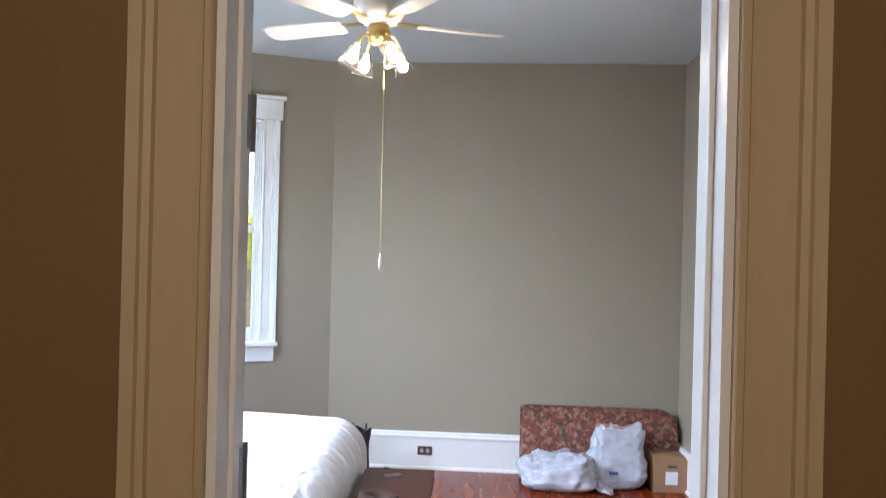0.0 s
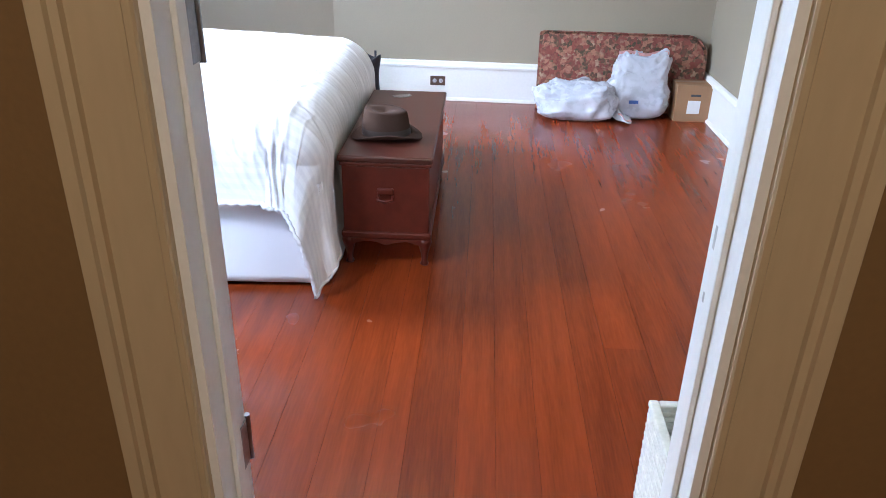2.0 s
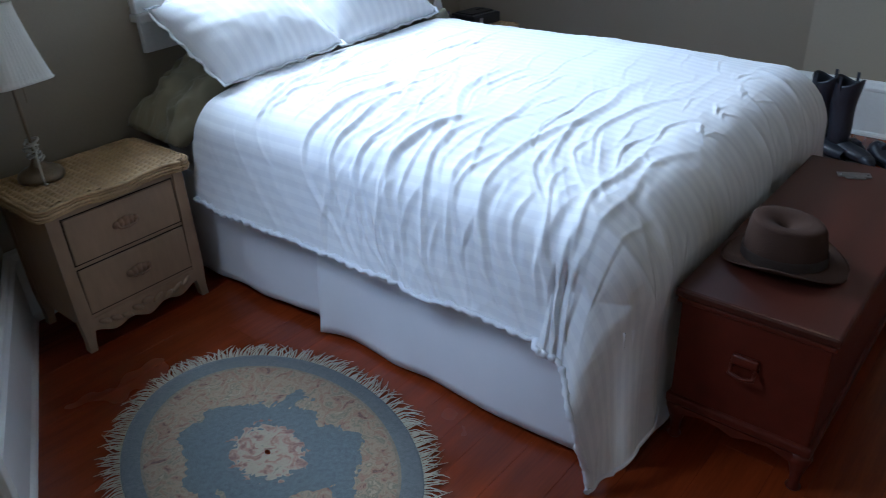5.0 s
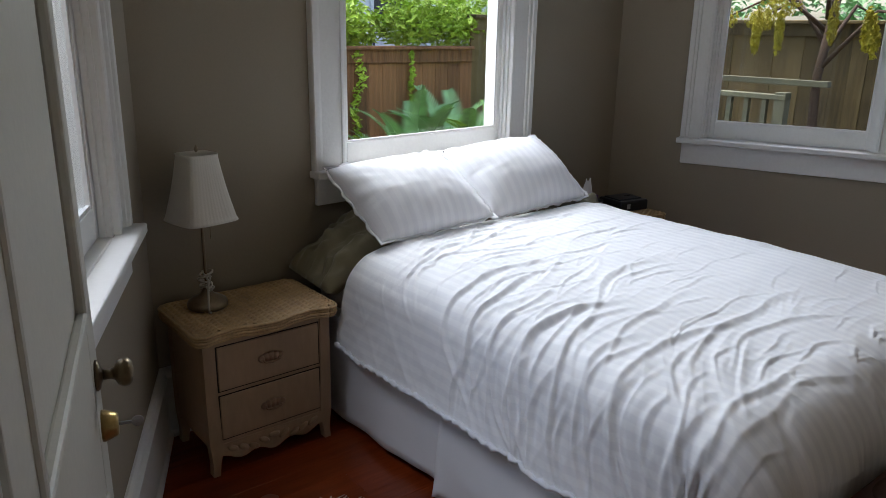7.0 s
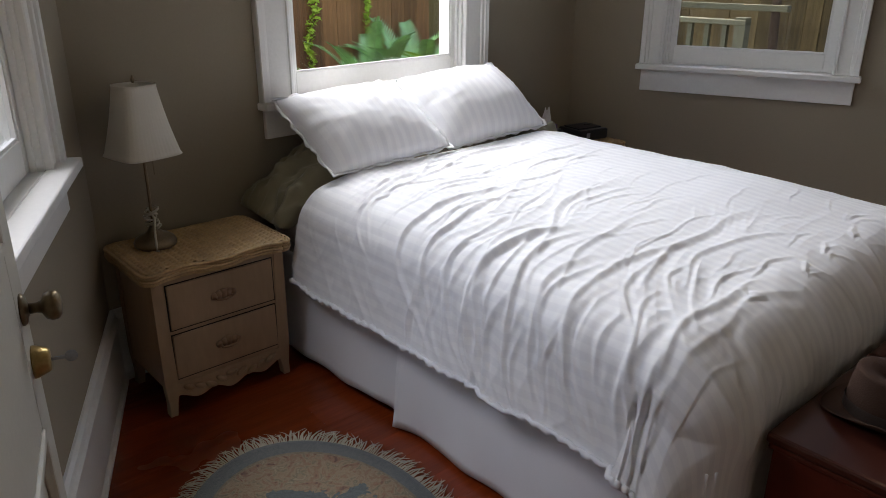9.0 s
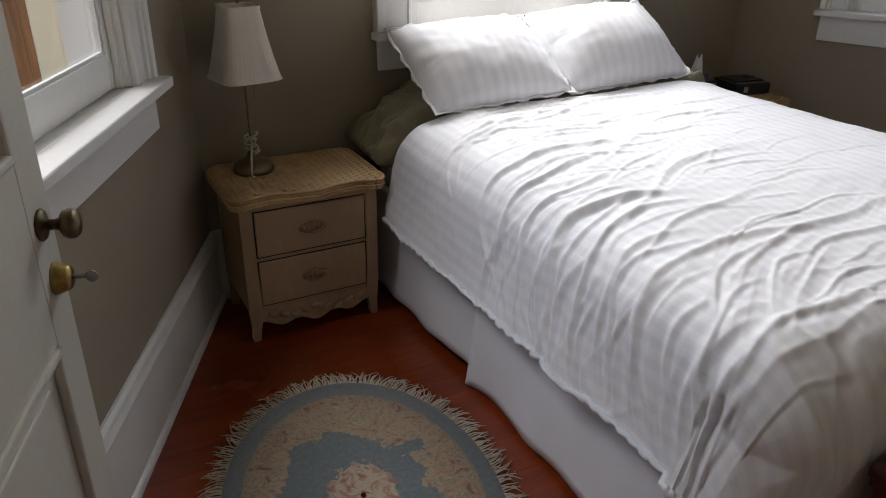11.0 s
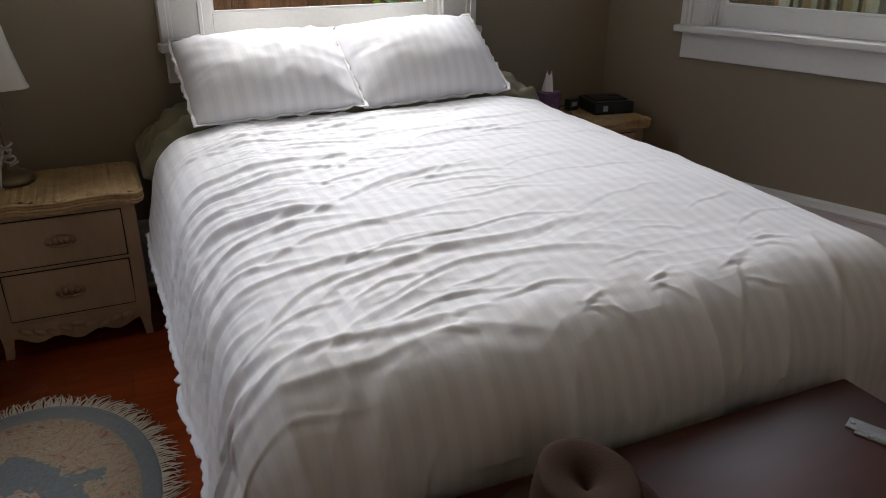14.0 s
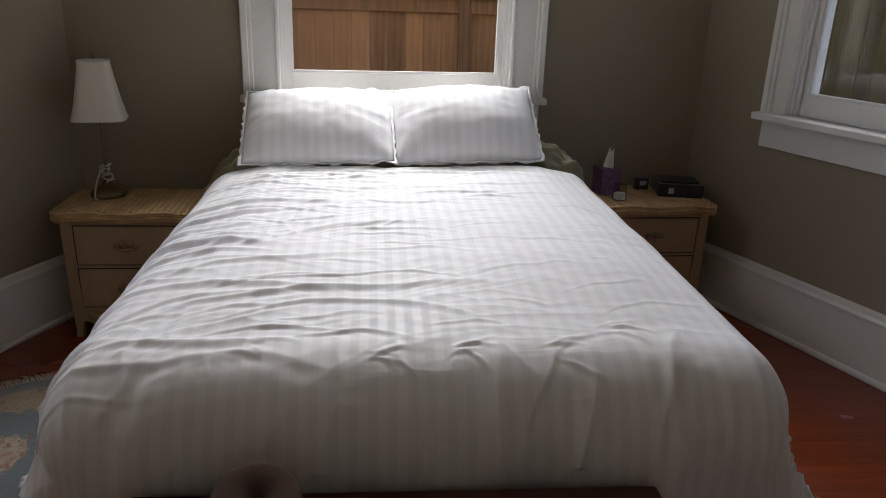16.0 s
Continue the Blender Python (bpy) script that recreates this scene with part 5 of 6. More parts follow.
def shoe(m):
    root = empty("shoe", m, "dark leather shoe on the floor beside the boots", "shoe", "pair of shoes")

    def f(u, v):
        t = 2 * math.pi * u
        x = -0.13 + 0.27 * v
        e = max(0.0, 1 - (2 * v - 1) ** 6) ** 0.5
        ww = (0.036 + 0.012 * math.sin(v * 4)) * e
        hh = (0.085 - 0.05 * v + 0.012 * math.sin(v * 9)) * e
        return Vector((x, ww * math.cos(t), 0.016 + max(0, hh * (0.5 + 0.5 * math.sin(t)))))
    part("upper", grid(f, 24, 22, close_u=True), LEATHER, root, smooth=True)
    part("sole", boxes(((-0.13, -0.038, 0), (0.14, 0.038, 0.018)), bevel=0.008), BLACK, root)
    part("tongue", boxes(((-0.06, -0.02, 0.07), (-0.02, 0.02, 0.10)), bevel=0.008), LEATHER, root)
    return root


s1 = shoe(pose(-0.24, 6.47, 0.0, 0, 0, -48))
copy_thing(s1, pose(-0.12, 6.50, 0.0, 0, 0, -42))

# ---- beside the doorway ----
CREAM = mat("cream_painted_wood", (0.72, 0.68, 0.50), 0.5, vary=0.06, scale=3, fine=40, bump=0.05)
WHITEW = mat("white_wicker", (0.66, 0.64, 0.58), 0.6, vary=0.15, scale=30, fine=90, bump=0.2)


def scarf_material():
    m = mat("grey_paisley_weave", (0.115, 0.112, 0.105), 0.9, vary=0.95, scale=26, fine=90, bump=0.15, sheen=0.2)
    n, l = m.node_tree.nodes, m.node_tree.links
    b = n["Principled BSDF"]
    old = b.inputs["Base Color"].links[0].from_socket
    co, sep, r, mx = n.new("ShaderNodeUVMap"), n.new("ShaderNodeSeparateXYZ"), n.new("ShaderNodeValToRGB"), n.new("ShaderNodeMix")
    l.new(co.outputs[0], sep.inputs[0])
    r.color_ramp.interpolation = "CONSTANT"
    stops = [(0.0, 1.0), (0.09, 0.12), (0.115, 0.9), (0.135, 0.15), (0.16, 3.2), (0.185, 0.15), (0.23, 1.6), (0.245, 1.0), (0.52, 0.2), (0.55, 0.9), (0.58, 0.18), (0.60, 1.0), (0.68, 0.2), (0.71, 0.8), (0.74, 0.15), (0.76, 1.0)]
    while len(r.color_ramp.elements) < len(stops):
        r.color_ramp.elements.new(0.5)
    for e, (p, c) in zip(r.color_ramp.elements, stops):
        e.position, e.color = p, (c / 4, c / 4, c / 4, 1)
    l.new(sep.outputs[1], r.inputs[0])
    mx.data_type, mx.blend_type = "RGBA", "MULTIPLY"
    mx.inputs["Factor"].default_value = 1.0
    l.new(old, mx.inputs["A"])
    l.new(r.outputs[0], mx.inputs["B"])
    gain = n.new("ShaderNodeVectorMath")
    gain.operation = "SCALE"
    gain.inputs["Scale"].default_value = 4
    l.new(mx.outputs["Result"], gain.inputs[0])
    l.new(gain.outputs[0], b.inputs["Base Color"])
    return m


CX, CY1, CZ = 1.08, 2.872, 1.26


def cabinet():
    root = empty("cabinet", pose(CX, 2.445, 0), "cream painted tall narrow cabinet beside the doorway", "cabinet")
    w, d = 0.55, CY1 - 2.445
    part("side_panel", boxes(((0, 0, 0.04), (0.02, d, CZ - 0.025)), bevel=0.003), CREAM, root)
    part("side_panel", boxes(((w - 0.02, 0, 0.04), (w, d, CZ - 0.025)), bevel=0.003), CREAM, root)
    part("top", boxes(((-0.012, 0, CZ - 0.025), (w + 0.012, d + 0.012, CZ)), bevel=0.006), CREAM, root)
    part("back_panel", boxes(((0.02, 0.0, 0.04), (w - 0.02, 0.012, CZ - 0.025))), CREAM, root)
    part("plinth", boxes(((0.01, 0.01, 0), (w - 0.01, d - 0.02, 0.06))), CREAM, root)
    for k in range(2):
        x0 = 0.024 + k * (w - 0.04) / 2
        dr = part("cabinet_door", boxes(((x0, d - 0.022, 0.07), (x0 + (w - 0.05) / 2, d - 0.002, CZ - 0.035)), bevel=0.003), CREAM, root)
        part("handle", lathe([(0.006, 0), (0.006, 0.012), (0.013, 0.018), (0.012, 0.026), (0, 0.029)], 14, m=Matrix.Translation((x0 + (0.22 if k == 0 else 0.03), d - 0.002, 0.75)) @ Matrix.Rotation(radians(-90), 4, "X")), CREAM, dr)


cabinet()


def scarf():
    sm = scarf_material()
    y0, y1 = 2.46, 2.866
    top, drop = 0.16, 0.52

    def f(u, v):
        y = y0 + (y1 - y0) * u
        q = (1 - v) * (top + drop)
        wav = 0.010 * math.sin(u * 9 + q * 3) + 0.006 * math.sin(u * 21)
        if q < top:
            return Vector((CX - 0.016 + (top - q), y + 0.02 * math.sin(q * 14), CZ + 0.006 + 0.004 * math.sin(u * 17)))
        return Vector((CX - 0.026 - 0.012 * (q - top) - abs(wav), y - 0.06 * (q - top) * (1 - u), CZ + 0.004 - (q - top) - 0.03 * (q - top) * u))
    ob = link("scarf", grid(f, 44, 70, uv=lambda u, v: (u, v)), sm, smooth=True)
    ob.modifiers.new("t", "SOLIDIFY").thickness = 0.004
    tagged(ob, "grey paisley striped woven scarf draped over the cabinet", "scarf")
    bm = bmesh.new()
    rr = random.Random(2)
    for k in range(46):
        p = f(k / 45, 0)
        sweep([p + Vector((0, 0, 0.01)), p + Vector((-0.004, rr.uniform(-0.006, 0.006), -0.04)), p + Vector((-0.002, rr.uniform(-0.012, 0.012), -0.085))], 0.0022, 5, bm)
    tagged(part("tassels", bm, mat("cream_wool_tassel", (0.34, 0.32, 0.22), 0.9, vary=0.5, scale=40), ob, "cream and dark twisted tassels"), kind="stuff")


scarf()


def basket():
    root = empty("wicker_basket", pose(0.905, 2.455, 0), "open square white wicker basket on the floor", "basket")
    w, d, h, t = 0.16, 0.27, 0.33, 0.018
    for nm, lo, hi in (("side", (0, 0), (t, d)), ("side", (w - t, 0), (w, d)), ("side", (t, 0), (w - t, t)), ("side", (t, d - t), (w - t, d))):
        sd = part(nm, boxes(((*lo, 0.004), (*hi, h - 0.006)), bevel=0.002), WHITEW, root, "woven side")
        for k in range(21):
            z, g = 0.006 + k * 0.0150, 0.003 + 0.0015 * (k % 2)
            part("strand", boxes(((lo[0] - g * (hi[0] - lo[0] < 0.05), lo[1] - g * (hi[1] - lo[1] < 0.05), z), (hi[0] + g * (hi[0] - lo[0] < 0.05), hi[1] + g * (hi[1] - lo[1] < 0.05), z + 0.0125)), bevel=0.003), WHITEW, sd)
    part("bottom", boxes(((t, t, 0.004), (w - t, d - t, 0.016))), WHITEW, root)
    part("rim", boxes(((-0.005, -0.005, h - 0.008), (t + 0.003, d + 0.005, h + 0.010)), ((w - t - 0.003, -0.005, h - 0.008), (w + 0.005, d + 0.005, h + 0.010)), ((t + 0.003, -0.005, h - 0.008), (w - t - 0.003, t + 0.003, h + 0.010)), ((t + 0.003, d - t - 0.003, h - 0.008), (w - t - 0.003, d + 0.005, h + 0.010)), bevel=0.005), WHITEW, root)


basket()

# ---- ceiling fan ----
FANW = mat("white_fan_enamel", (0.7, 0.66, 0.58), 0.4, vary=0.05)
BULB = emission("lit_bulb", (1.0, 0.80, 0.52), 3.0)
TULIP = glass_mat("frosted_shade_glass", (0.95, 0.93, 0.88), 0.3)


def fan(x, y):
    root = empty("ceiling_fan", pose(x, y, 0, 0, 0, 17), "white ceiling fan with brass light kit, bulbs lit", "ceiling fan")
    part("canopy", lathe([(0.02, CEILING - 0.09), (0.05, CEILING - 0.07), (0.07, CEILING - 0.02), (0.07, CEILING - 0.001)], 28), BRASS, root, smooth=True)
    part("downrod", lathe([(0.012, 3.0), (0.012, CEILING - 0.08)], 14), BRASS, root, smooth=True)
    part("motor", lathe([(0.05, 2.86), (0.10, 2.88), (0.125, 2.92), (0.125, 2.98), (0.09, 3.01), (0.03, 3.03)], 32), FANW, root, smooth=True)
    for k in range(5):
        m = Matrix.Rotation(radians(72 * k), 4, "Z")
        blade = [(0.20, -0.05), (0.24, -0.062), (0.60, -0.07), (0.635, -0.05), (0.64, 0), (0.635, 0.05), (0.60, 0.07), (0.24, 0.062), (0.20, 0.05)]
        part("blade", extrude_outline(blade, 0, 0.008, m=m @ Matrix.Translation((0, 0, 2.865)) @ Matrix.Rotation(radians(12), 4, "X") @ Matrix.Rotation(radians(90), 4, "X")), FANW, root)
        part("blade_bracket", boxes(((0.09, -0.018, 2.872), (0.25, 0.018, 2.880)), bevel=0.003, m=m), BRASS, root)
    part("light_fitter", lathe([(0.02, 2.76), (0.05, 2.78), (0.06, 2.82), (0.05, 2.86)], 24), BRASS, root, smooth=True)
    for k in range(4):
        m = Matrix.Rotation(radians(90 * k + 20), 4, "Z")
        arm = part("lamp_arm", sweep([m @ Vector(p) for p in ((0.04, 0, 2.80), (0.08, 0, 2.80), (0.105, 0, 2.775), (0.112, 0, 2.75))], 0.007, 8), BRASS, root, smooth=True)
        t = m @ Matrix.Translation((0.112, 0, 2.75)) @ Matrix.Rotation(radians(-24), 4, "Y")
        sh = part("lamp_shade", lathe([(0.055, -0.115), (0.045, -0.09), (0.04, -0.05), (0.025, -0.02), (0.018, 0.0)], 24, m=t), TULIP, arm, "frosted tulip shade", True)
        sh.visible_shadow = False
        part("bulb", lathe([(0.0, -0.105), (0.022, -0.095), (0.028, -0.075), (0.024, -0.055), (0.013, -0.03), (0.012, -0.01)], 16, m=t), BULB, arm, "lit warm bulb", True)
    part("pull_chain", sweep([(0.03, 0, 2.78), (0.032, 0, 2.4), (0.033, 0, 1.74)], 0.0024, 6), BRASS, root)
    part("chain_fob", lathe([(0.0, 1.66), (0.007, 1.675), (0.008, 1.71), (0.003, 1.745)], 12, m=Matrix.Translation((0.033, 0, 0))), FANW, root, smooth=True)


def hasp(x, y, z):
    root = empty("metal_bracket", pose(x, y, z, 0, 0, 25), "small bright metal bracket plate lying on the chest", "bracket")
    part("plate", boxes(((-0.05, -0.02, 0), (0.05, 0.02, 0.004)), ((-0.03, -0.033, 0.0), (0.03, -0.02, 0.004)), bevel=0.0015), STEEL, root)
    for dx, dy in ((-0.04, 0), (0.04, 0), (0, -0.026)):
        part("screw", lathe([(0.006, 0.004), (0.005, 0.0065), (0, 0.007)], 10, m=Matrix.Translation((dx, dy, 0))), STEEL, root)


hasp(0.02, 5.03, TH)
fan(-0.055, 4.52)
lamp("fan_light", "POINT", Matrix.Translation((-0.055, 4.52, 2.60)), 1.0, (1.0, 0.78, 0.5), 0.06)

# ---- outside ----
GROUND = mat("leaf_litter_soil", (0.09, 0.075, 0.045), 0.95, vary=0.5, scale=2, fine=40, bump=0.4)
FENCE = mat("weathered_cedar", (0.25, 0.118, 0.052), 0.8, vary=0.8, scale=4, fine=30, bump=0.5, stretch=(6, 6, 0.4), random_tint=0.3)
FENCE2 = mat("dark_mossy_cedar", (0.15, 0.108, 0.045), 0.85, vary=0.75, scale=4, fine=30, bump=0.5, stretch=(6, 6, 0.4), random_tint=0.3)
LEAF = mat("hedge_leaf", (0.36, 0.52, 0.05), 0.55, vary=0.5, scale=6, fine=40, bump=0)
FROND = mat("cycad_frond", (0.22, 0.42, 0.17), 0.4, vary=0.4, scale=5, fine=40, bump=0)
YELLOW = mat("yellow_green_foliage", (0.45, 0.40, 0.03), 0.6, vary=0.4, scale=6, fine=40, bump=0)
BARK = mat("grey_brown_bark", (0.10, 0.065, 0.045), 0.9, vary=0.4, scale=8, fine=40, bump=0.6)
SIDING = mat("cream_siding_paint", (0.62, 0.58, 0.46), 0.6, vary=0.08, scale=2, fine=30, bump=0.05)
HOUSEW = mat("white_house_paint", (0.7, 0.72, 0.74), 0.6, vary=0.06, scale=1, fine=20, bump=0.05)
DECK = mat("grey_weathered_rail", (0.17, 0.165, 0.105), 0.8, vary=0.3, scale=5, fine=40, bump=0.2)
for mm_ in (LEAF, FROND, YELLOW):
    mm_.node_tree.nodes["Principled BSDF"].inputs["Subsurface Weight"].default_value = 0.0
GZ = -0.55
tagged(link("ground", boxes(((-400, -400, GZ - 0.1), (400, 400, GZ))), GROUND), "bare soil and leaf litter of the side yard", "ground", kind="structure")


def fence(p0, p1, top, label, wood=FENCE):
    m, length = along(p0, p1)
    root = empty("fence", m, label, "fence")
    rr = random.Random(int(length * 10))
    meshes = []
    for k in range(5):
        bm = boxes(((0.0003, -0.011, GZ), (0.1417, 0.011, top - 0.09)), bevel=0.003)
        meshes.append(part("plank", bm, wood, root))
        meshes[-1].location.x = k * 0.142
    for k in range(5, math.ceil(length / 0.142)):
        ob = new("plank", meshes[rr.randrange(5)].data)
        ob.parent = root
        ob.location = (k * 0.142, rr.uniform(-0.006, 0.006), rr.uniform(-0.01, 0.004))
    part("cap_rail", boxes(((0, -0.07, top - 0.03), (length, 0.07, top)), bevel=0.006), wood, root)
    part("top_rail", boxes(((0, -0.035, top - 0.14), (length, -0.013, top - 0.03)), bevel=0.004), wood, root)
    for k in range(int((length - 1.2) / 2.2) + 1):
        part("post", boxes(((1.06 + k * 2.2, -0.06, GZ), (1.15 + k * 2.2, 0.03, top + 0.10)), bevel=0.006), wood, root)
    return root


FX, FY, FT = -5.0, 9.3, 1.46
fence((FX, -2.5), (FX, 7.0), FT, "brown weathered cedar board fence with a cap rail")
fence((FX, 7.0), (FX, FY), FT + 0.28, "taller mossy stretch of the board fence", FENCE2)
fence((FX, FY), (2.5, FY), FT + 0.28, "brown weathered cedar board fence behind the deck", FENCE2)


def leaves(name, blobs, n, size, material, label, category, seed, droop=0.0):
    """Many small folded leaves spread through uneven clumps."""
    rr = random.Random(seed)
    bm = bmesh.new()
    for cx, cy, cz, rx, ry, rz in blobs:
        for _ in range(n):
            d = Vector((rr.gauss(0, 1), rr.gauss(0, 1), rr.gauss(0, 1))).normalized() * rr.random() ** 0.4
            p = Vector((cx + d.x * rx, cy + d.y * ry, cz + d.z * rz))
            s = size * rr.uniform(0.6, 1.3)
            q = Euler((rr.uniform(-1, 1) - droop, rr.uniform(-1, 1), rr.uniform(0, 6.28))).to_matrix()
            v = [bm.verts.new(p + q @ Vector(c) * s) for c in ((0, -0.5, 0), (0.28, 0, 0.08), (0, 0.6, -0.1 - droop * 0.3), (-0.28, 0, 0.08))]
            bm.faces.new((v[0], v[1], v[2]))
            bm.faces.new((v[0], v[2], v[3]))
    return tagged(link(name, bm, material), label, category, kind="stuff")


rh = random.Random(4)
leaves("hedge", [(FX - 0.35 + rh.uniform(-0.15, 0.2), 5.2 + 0.22 * k + rh.uniform(-0.1, 0.1), FT + 0.15 + rh.uniform(-0.08, 0.12), 0.32, 0.26, 0.22) for k in range(17)], 650, 0.062, LEAF, "bright green leafy hedge behind the fence", "hedge", 21)
leaves("hedge", [(FX - 0.25, 4.0 + 0.5 * k + rh.uniform(-0.2, 0.2), FT + 0.03 + rh.uniform(-0.05, 0.05), 0.2, 0.2, 0.09) for k in range(4)], 150, 0.065, LEAF, "sparse bright green shoots over the fence", "hedge", 22)
leaves("ivy", [(FX + 0.04, 5.75 + 0.04 * math.sin(k * 1.1) + rh.uniform(-0.02, 0.02), FT - 0.05 - 0.12 * k, 0.03, 0.045, 0.08) for k in range(11)] + [(FX + 0.04, 6.32 + rh.uniform(-0.03, 0.03), FT - 0.10 - 0.12 * k, 0.02, 0.03, 0.07) for k in range(5)], 34, 0.048, LEAF, "ivy climbing the fence boards", "ivy", 23)
leaves("shrub_sprays", [(-3.9 + 2.7 * rh.random(), 8.45 + rh.uniform(-0.3, 0.3), 1.92 + rh.gauss(0, 0.14), rh.uniform(0.10, 0.2), rh.uniform(0.1, 0.18), rh.uniform(0.08, 0.15)) for k in range(34)]
       + [(-3.8 + 2.5 * rh.random(), 8.4, 1.62 + rh.uniform(-0.12, 0.1), 0.035, 0.035, rh.uniform(0.10, 0.2)) for k in range(18)], 380, 0.030, YELLOW, "yellow-green feathery foliage hanging by the fence", "shrub", 24, droop=0.9)
leaves("hedge", [(-5.0 + 0.5 * k, FY + 0.6 + rh.uniform(-0.2, 0.2), FT + 0.35 + rh.uniform(-0.2, 0.5), 0.45, 0.4, 0.5) for k in range(12)], 380, 0.09, FROND, "dark green shrubs behind the back fence", "hedge", 27)
tree2 = empty("garden_tree", pose(-2.6, 8.75, GZ), "yellow-leaved small garden tree by the fence", "tree")
part("trunk", sweep([(0, 0, 0), (0.05, 0.02, 0.9), (-0.02, 0.05, 1.8), (0.1, 0.0, 2.7)], lambda k: 0.05 - 0.02 * k, 10), BARK, tree2, smooth=True)
for k in range(5):
    a = k * 1.25
    part("branch", sweep([(0.0, 0.04, 1.9 + 0.1 * k), (0.4 * math.cos(a), 0.25 * math.sin(a), 2.35 + 0.05 * k), (0.9 * math.cos(a), 0.4 * math.sin(a), 2.3)], lambda q: 0.022 - 0.015 * q, 7), BARK, tree2, smooth=True)


def cycad(x, y, n, size, seed, green=FROND):
    """A crown of arched fronds, each a midrib with two ranks of narrow leaflets."""
    root = empty("cycad", pose(x, y, GZ, 0, 0, 0), "green sago palm with arching feathery fronds", "palm", "sago palms")
    part("stump", lathe([(0.10, 0), (0.13, 0.15), (0.11, 0.4), (0.05, 0.5)], 16), BARK, root)
    rr = random.Random(seed)
    for k in range(n):
        az, up = 2 * math.pi * k / n + rr.uniform(-0.2, 0.2), rr.uniform(0.95, 1.5)
        ll = size * rr.uniform(0.85, 1.1)
        pts = []
        for i in range(15):
            q = i / 14
            e = up - 1.15 * q * q * rr.uniform(0.9, 1.0)
            step = ll / 14
            last = pts[-1] if pts else Vector((0, 0, 0.45))
            pts.append(last + step * Vector((math.cos(az) * math.cos(e), math.sin(az) * math.cos(e), math.sin(e))))
        bm = sweep(pts, lambda q: 0.008 - 0.006 * q, 5)
        side = Vector((-math.sin(az), math.cos(az), 0))
        for i in range(2, 15):
            for sub in (0, 0.25, 0.5, 0.75):
                if i == 14 and sub:
                    continue
                p = pts[i] + (pts[min(i + 1, 14)] - pts[i]) * sub
                d = (pts[i] - pts[i - 1]).normalized()
                q = (i + sub) / 14
                wl = 0.085 * size * math.sin(min(1, q * 1.02 + 0.06) * math.pi) ** 0.5 + 0.015
                for s in (-1, 1):
                    tip = p + (side * s * 0.85 + d * 0.55 + Vector((0, 0, 0.22))) * wl
                    w = d * 0.011
                    bm.faces.new([bm.verts.new(v) for v in (p - w, p + (tip - p) * 0.5 - w * 0.9, tip, p + (tip - p) * 0.5 + w * 0.9, p + w)])
        part("frond", bm, green, root)
    return root


FERN = mat("bright_fern_frond", (0.34, 0.55, 0.08), 0.45, vary=0.4, scale=5, fine=40, bump=0)
cycad(-4.55, 6.05, 18, 1.32, 1)
cycad(-4.45, 6.50, 18, 1.40, 5)
cycad(-4.15, 6.75, 24, 1.22, 2, FERN)


def deck_rail():
    m, ll = along((-3.25, 8.12), (-2.50, 8.15))
    root = empty("deck_railing", m, "weathered wooden deck railing with square balusters", "railing")
    part("top_rail", boxes(((0, -0.05, 1.12), (ll, 0.05, 1.16)), bevel=0.005), DECK, root)
    part("bottom_rail", boxes(((0, -0.02, 0.28), (ll, 0.02, 0.34)), bevel=0.004), DECK, root)
    for k in range(int(ll / 0.15)):
        part("baluster", boxes(((0.1 + 0.15 * k, -0.02, 0.34), (0.14 + 0.15 * k, 0.02, 1.12))), DECK, root)
    for x in (0.0, ll - 0.09):
        part("post", boxes(((x, -0.045, GZ), (x + 0.09, 0.045, 1.18)), bevel=0.005), DECK, root)
    part("back_rail", boxes(((-0.3, 0.55, 1.20), (ll + 0.05, 0.62, 1.25)), bevel=0.004), DECK, root)


deck_rail()


def column(x, y):
    root = empty("porch_column", pose(x, y, GZ, 0, 0, 8), "cream painted boxed porch column", "column")
    part("shaft", boxes(((-0.13, -0.13, 0), (0.13, 0.13, 3.6)), bevel=0.006), SIDING, root)
    part("trim_board", boxes(((0.131, -0.16, 0), (0.15, -0.05, 3.6)), ((0.131, 0.05, 0), (0.15, 0.16, 3.6)), bevel=0.004), SIDING, root)
    part("base_block", boxes(((-0.17, -0.17, 0), (0.17, 0.17, 0.25)), bevel=0.01), SIDING, root)


column(-3.75, 2.83)


def far_house():
    root = empty("house", pose(-13, 4.5, GZ), "white clapboard neighbouring house beyond the fence", "house")
    part("wall", boxes(((-0.2, -8, 0), (0, 10, 5.2))), HOUSEW, root)
    for k in range(10):
        part("clapboard", boxes(((0.0, -8, 1.4 + 0.22 * k), (0.02, 10, 1.58 + 0.22 * k))), HOUSEW, root)
    part("roof", boxes(((-3, -8.4, 5.2), (0.6, 10.4, 5.4))), BARK, root)
    for y in (-4, -0.5, 3.5, 6.5):
        w = part("window", boxes(((0.02, y, 2.2), (0.06, y + 1.0, 3.9))), HOUSEW, root)
        part("pane", boxes(((0.06, y + 0.08, 2.28), (0.07, y + 0.92, 3.82))), BLACK, w)
    part("porch_rail", boxes(((1.2, -8, 2.3), (1.25, 10, 2.36)), ((1.2, -8, 1.6), (1.25, 10, 1.64))), BLACK, root)
    for k in range(60):
        part("porch_baluster", boxes(((1.21, -6 + 0.2 * k, 1.6), (1.24, -5.97 + 0.2 * k, 2.3))), BLACK, root)
    return root


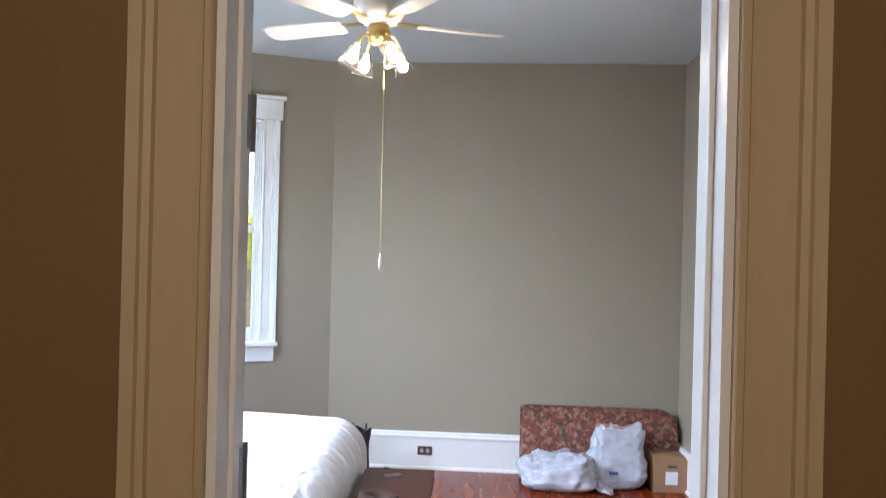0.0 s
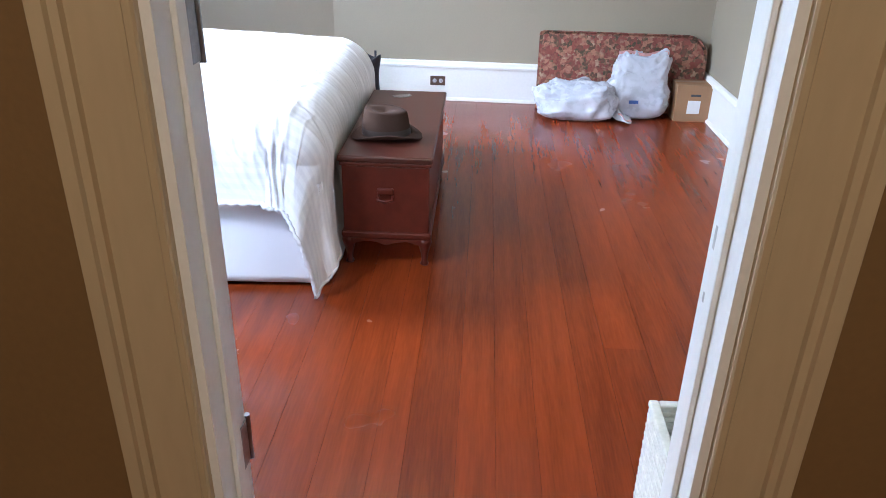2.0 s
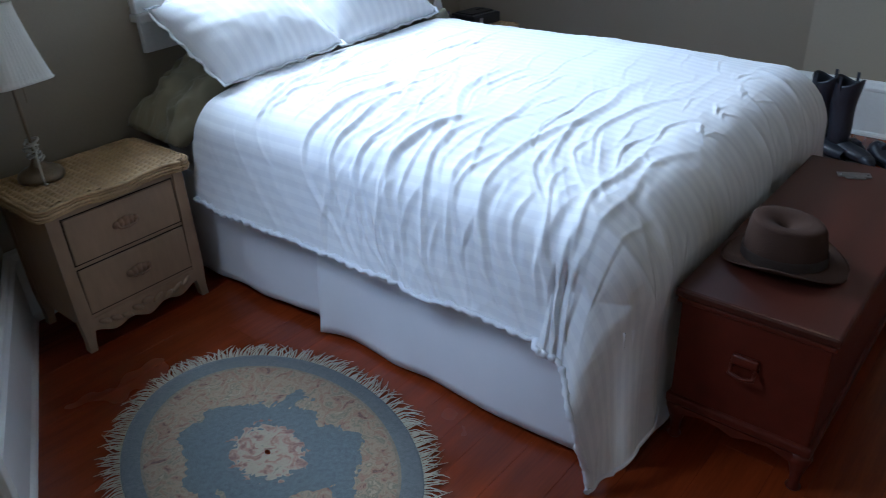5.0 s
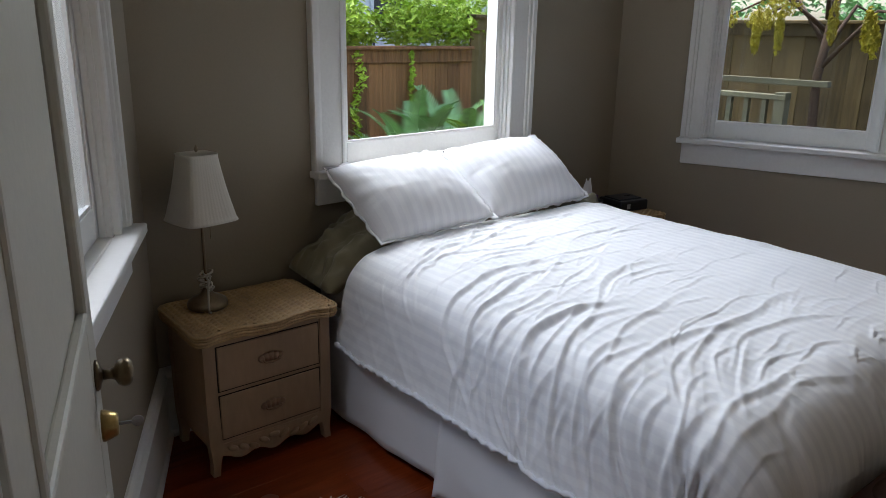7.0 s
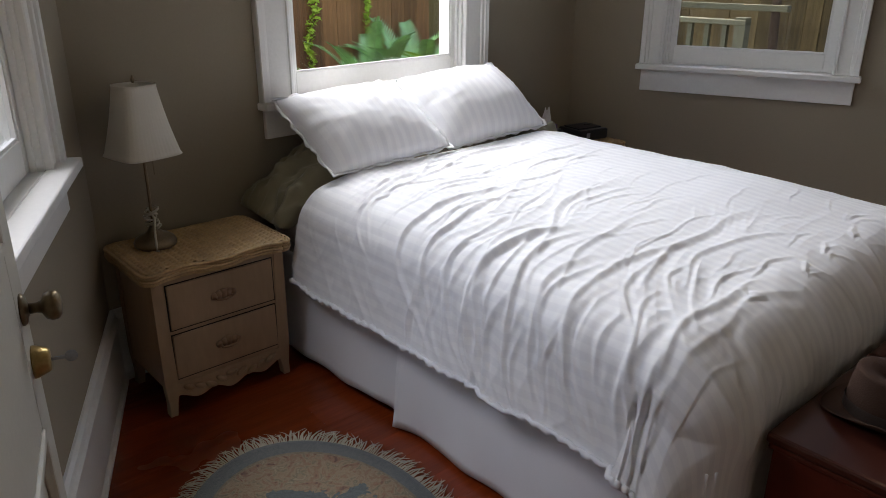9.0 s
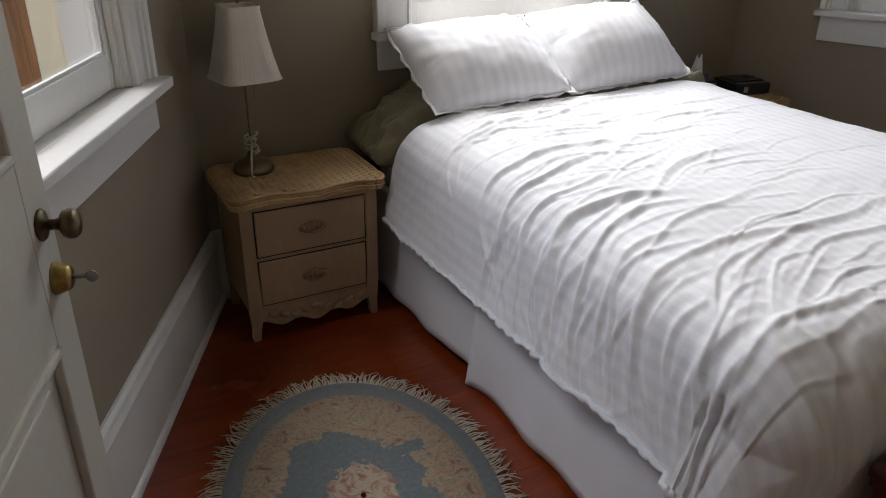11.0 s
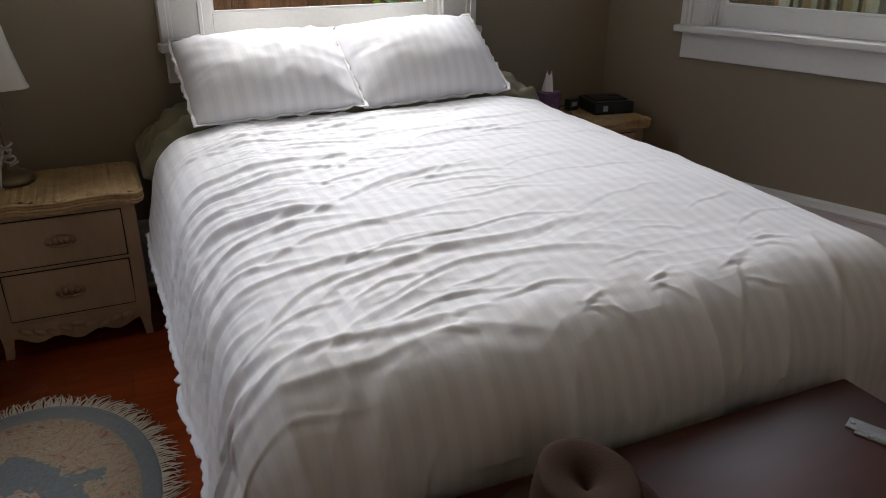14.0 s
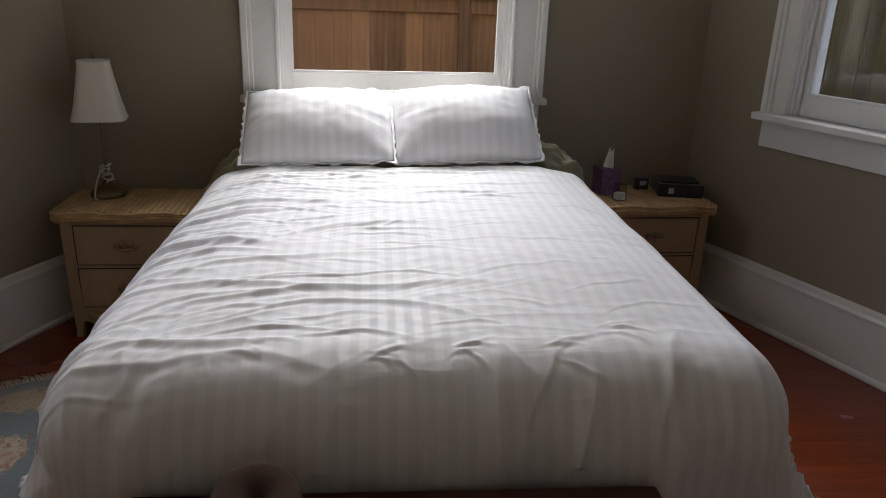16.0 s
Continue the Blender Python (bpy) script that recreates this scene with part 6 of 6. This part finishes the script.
far_house()
tree = empty("street_tree", pose(-6.3, 4.95, GZ), "brown-barked tree trunk behind the fence", "tree")
part("trunk", sweep([(0, 0, 0), (0.03, 0.0, 1.5), (0.0, 0.05, 3.0), (0.1, 0.0, 5.5)], lambda k: 0.17 - 0.06 * k, 16), BARK, tree, smooth=True)
for k in range(6):
    a = k * 1.05
    part("limb", sweep([(0.05, 0.02, 3.6 + 0.25 * k), (0.7 * math.cos(a), 0.7 * math.sin(a), 4.6 + 0.2 * k), (1.7 * math.cos(a), 1.7 * math.sin(a), 5.4 + 0.1 * k)], lambda q: 0.06 - 0.045 * q, 8), BARK, tree, smooth=True)
crown = leaves("crown", [(1.6 * math.cos(k * 0.9), 1.6 * math.sin(k * 0.9), 5.2 + 0.35 * math.sin(k * 2.1), 0.8, 0.8, 0.5) for k in range(12)], 260, 0.16, LEAF, "", "", 30)
crown.parent = tree
for key in ("label", "category"):
    if key in crown:
        del crown[key]

# ---- floor boards ----
def clip_y(x):
    """The stretch of y that the room covers at x."""
    def on(p, q):
        return p[1] + (q[1] - p[1]) * (x - p[0]) / (q[0] - p[0])
    lo = 2.30 if x > LS[0] else on(LS, AL) - 0.05
    hi = on(BC, CD) + 0.05 if x > BC[0] else on(AB, BC) + 0.05
    return lo, hi


floor = tagged(link("floor", boxes(((-2.62, 2.2, -0.06), (2.16, 7.0, -0.022)), ((HX0, HY0, -0.06), (HX1, 2.3, -0.022))), SUBFLOOR), "red-brown varnished pine plank floor, worn and scuffed", "floor", kind="structure")


def board(x0, x1, y0, y1):
    g = 0.0003
    bm = bmesh.new()
    xa, xb, ya, yb, c = x0 + g, x1 - g, y0 + g, y1 - g, 0.0004
    low = [bm.verts.new((x, y, -0.022)) for x, y in ((xa, ya), (xb, ya), (xb, yb), (xa, yb))]
    mid = [bm.verts.new((x, y, -c)) for x, y in ((xa, ya), (xb, ya), (xb, yb), (xa, yb))]
    top = [bm.verts.new((x, y, 0)) for x, y in ((xa + c, ya + c), (xb - c, ya + c), (xb - c, yb - c), (xa + c, yb - c))]
    for a, b in ((low, mid), (mid, top)):
        for i in range(4):
            bm.faces.new((a[i], a[(i + 1) % 4], b[(i + 1) % 4], b[i]))
    bm.faces.new(top)
    link("floor_board", bm, FLOOR, floor)


rb = random.Random(3)
x = -2.60
while x < 2.12:
    w = rb.choice((0.095, 0.118, 0.128, 0.14, 0.155))
    lo, hi = clip_y(min(2.1, max(-2.56, x + w / 2)))
    cuts = [lo, hi]
    if rb.random() < 0.45:
        cuts.insert(1, rb.uniform(lo + 0.8, hi - 0.8))
    for a, b in zip(cuts, cuts[1:]):
        board(x, x + w, a, b)
    x += w
x = HX0
while x < HX1:
    board(x, x + 0.13, HY0, 2.30)
    x += 0.13
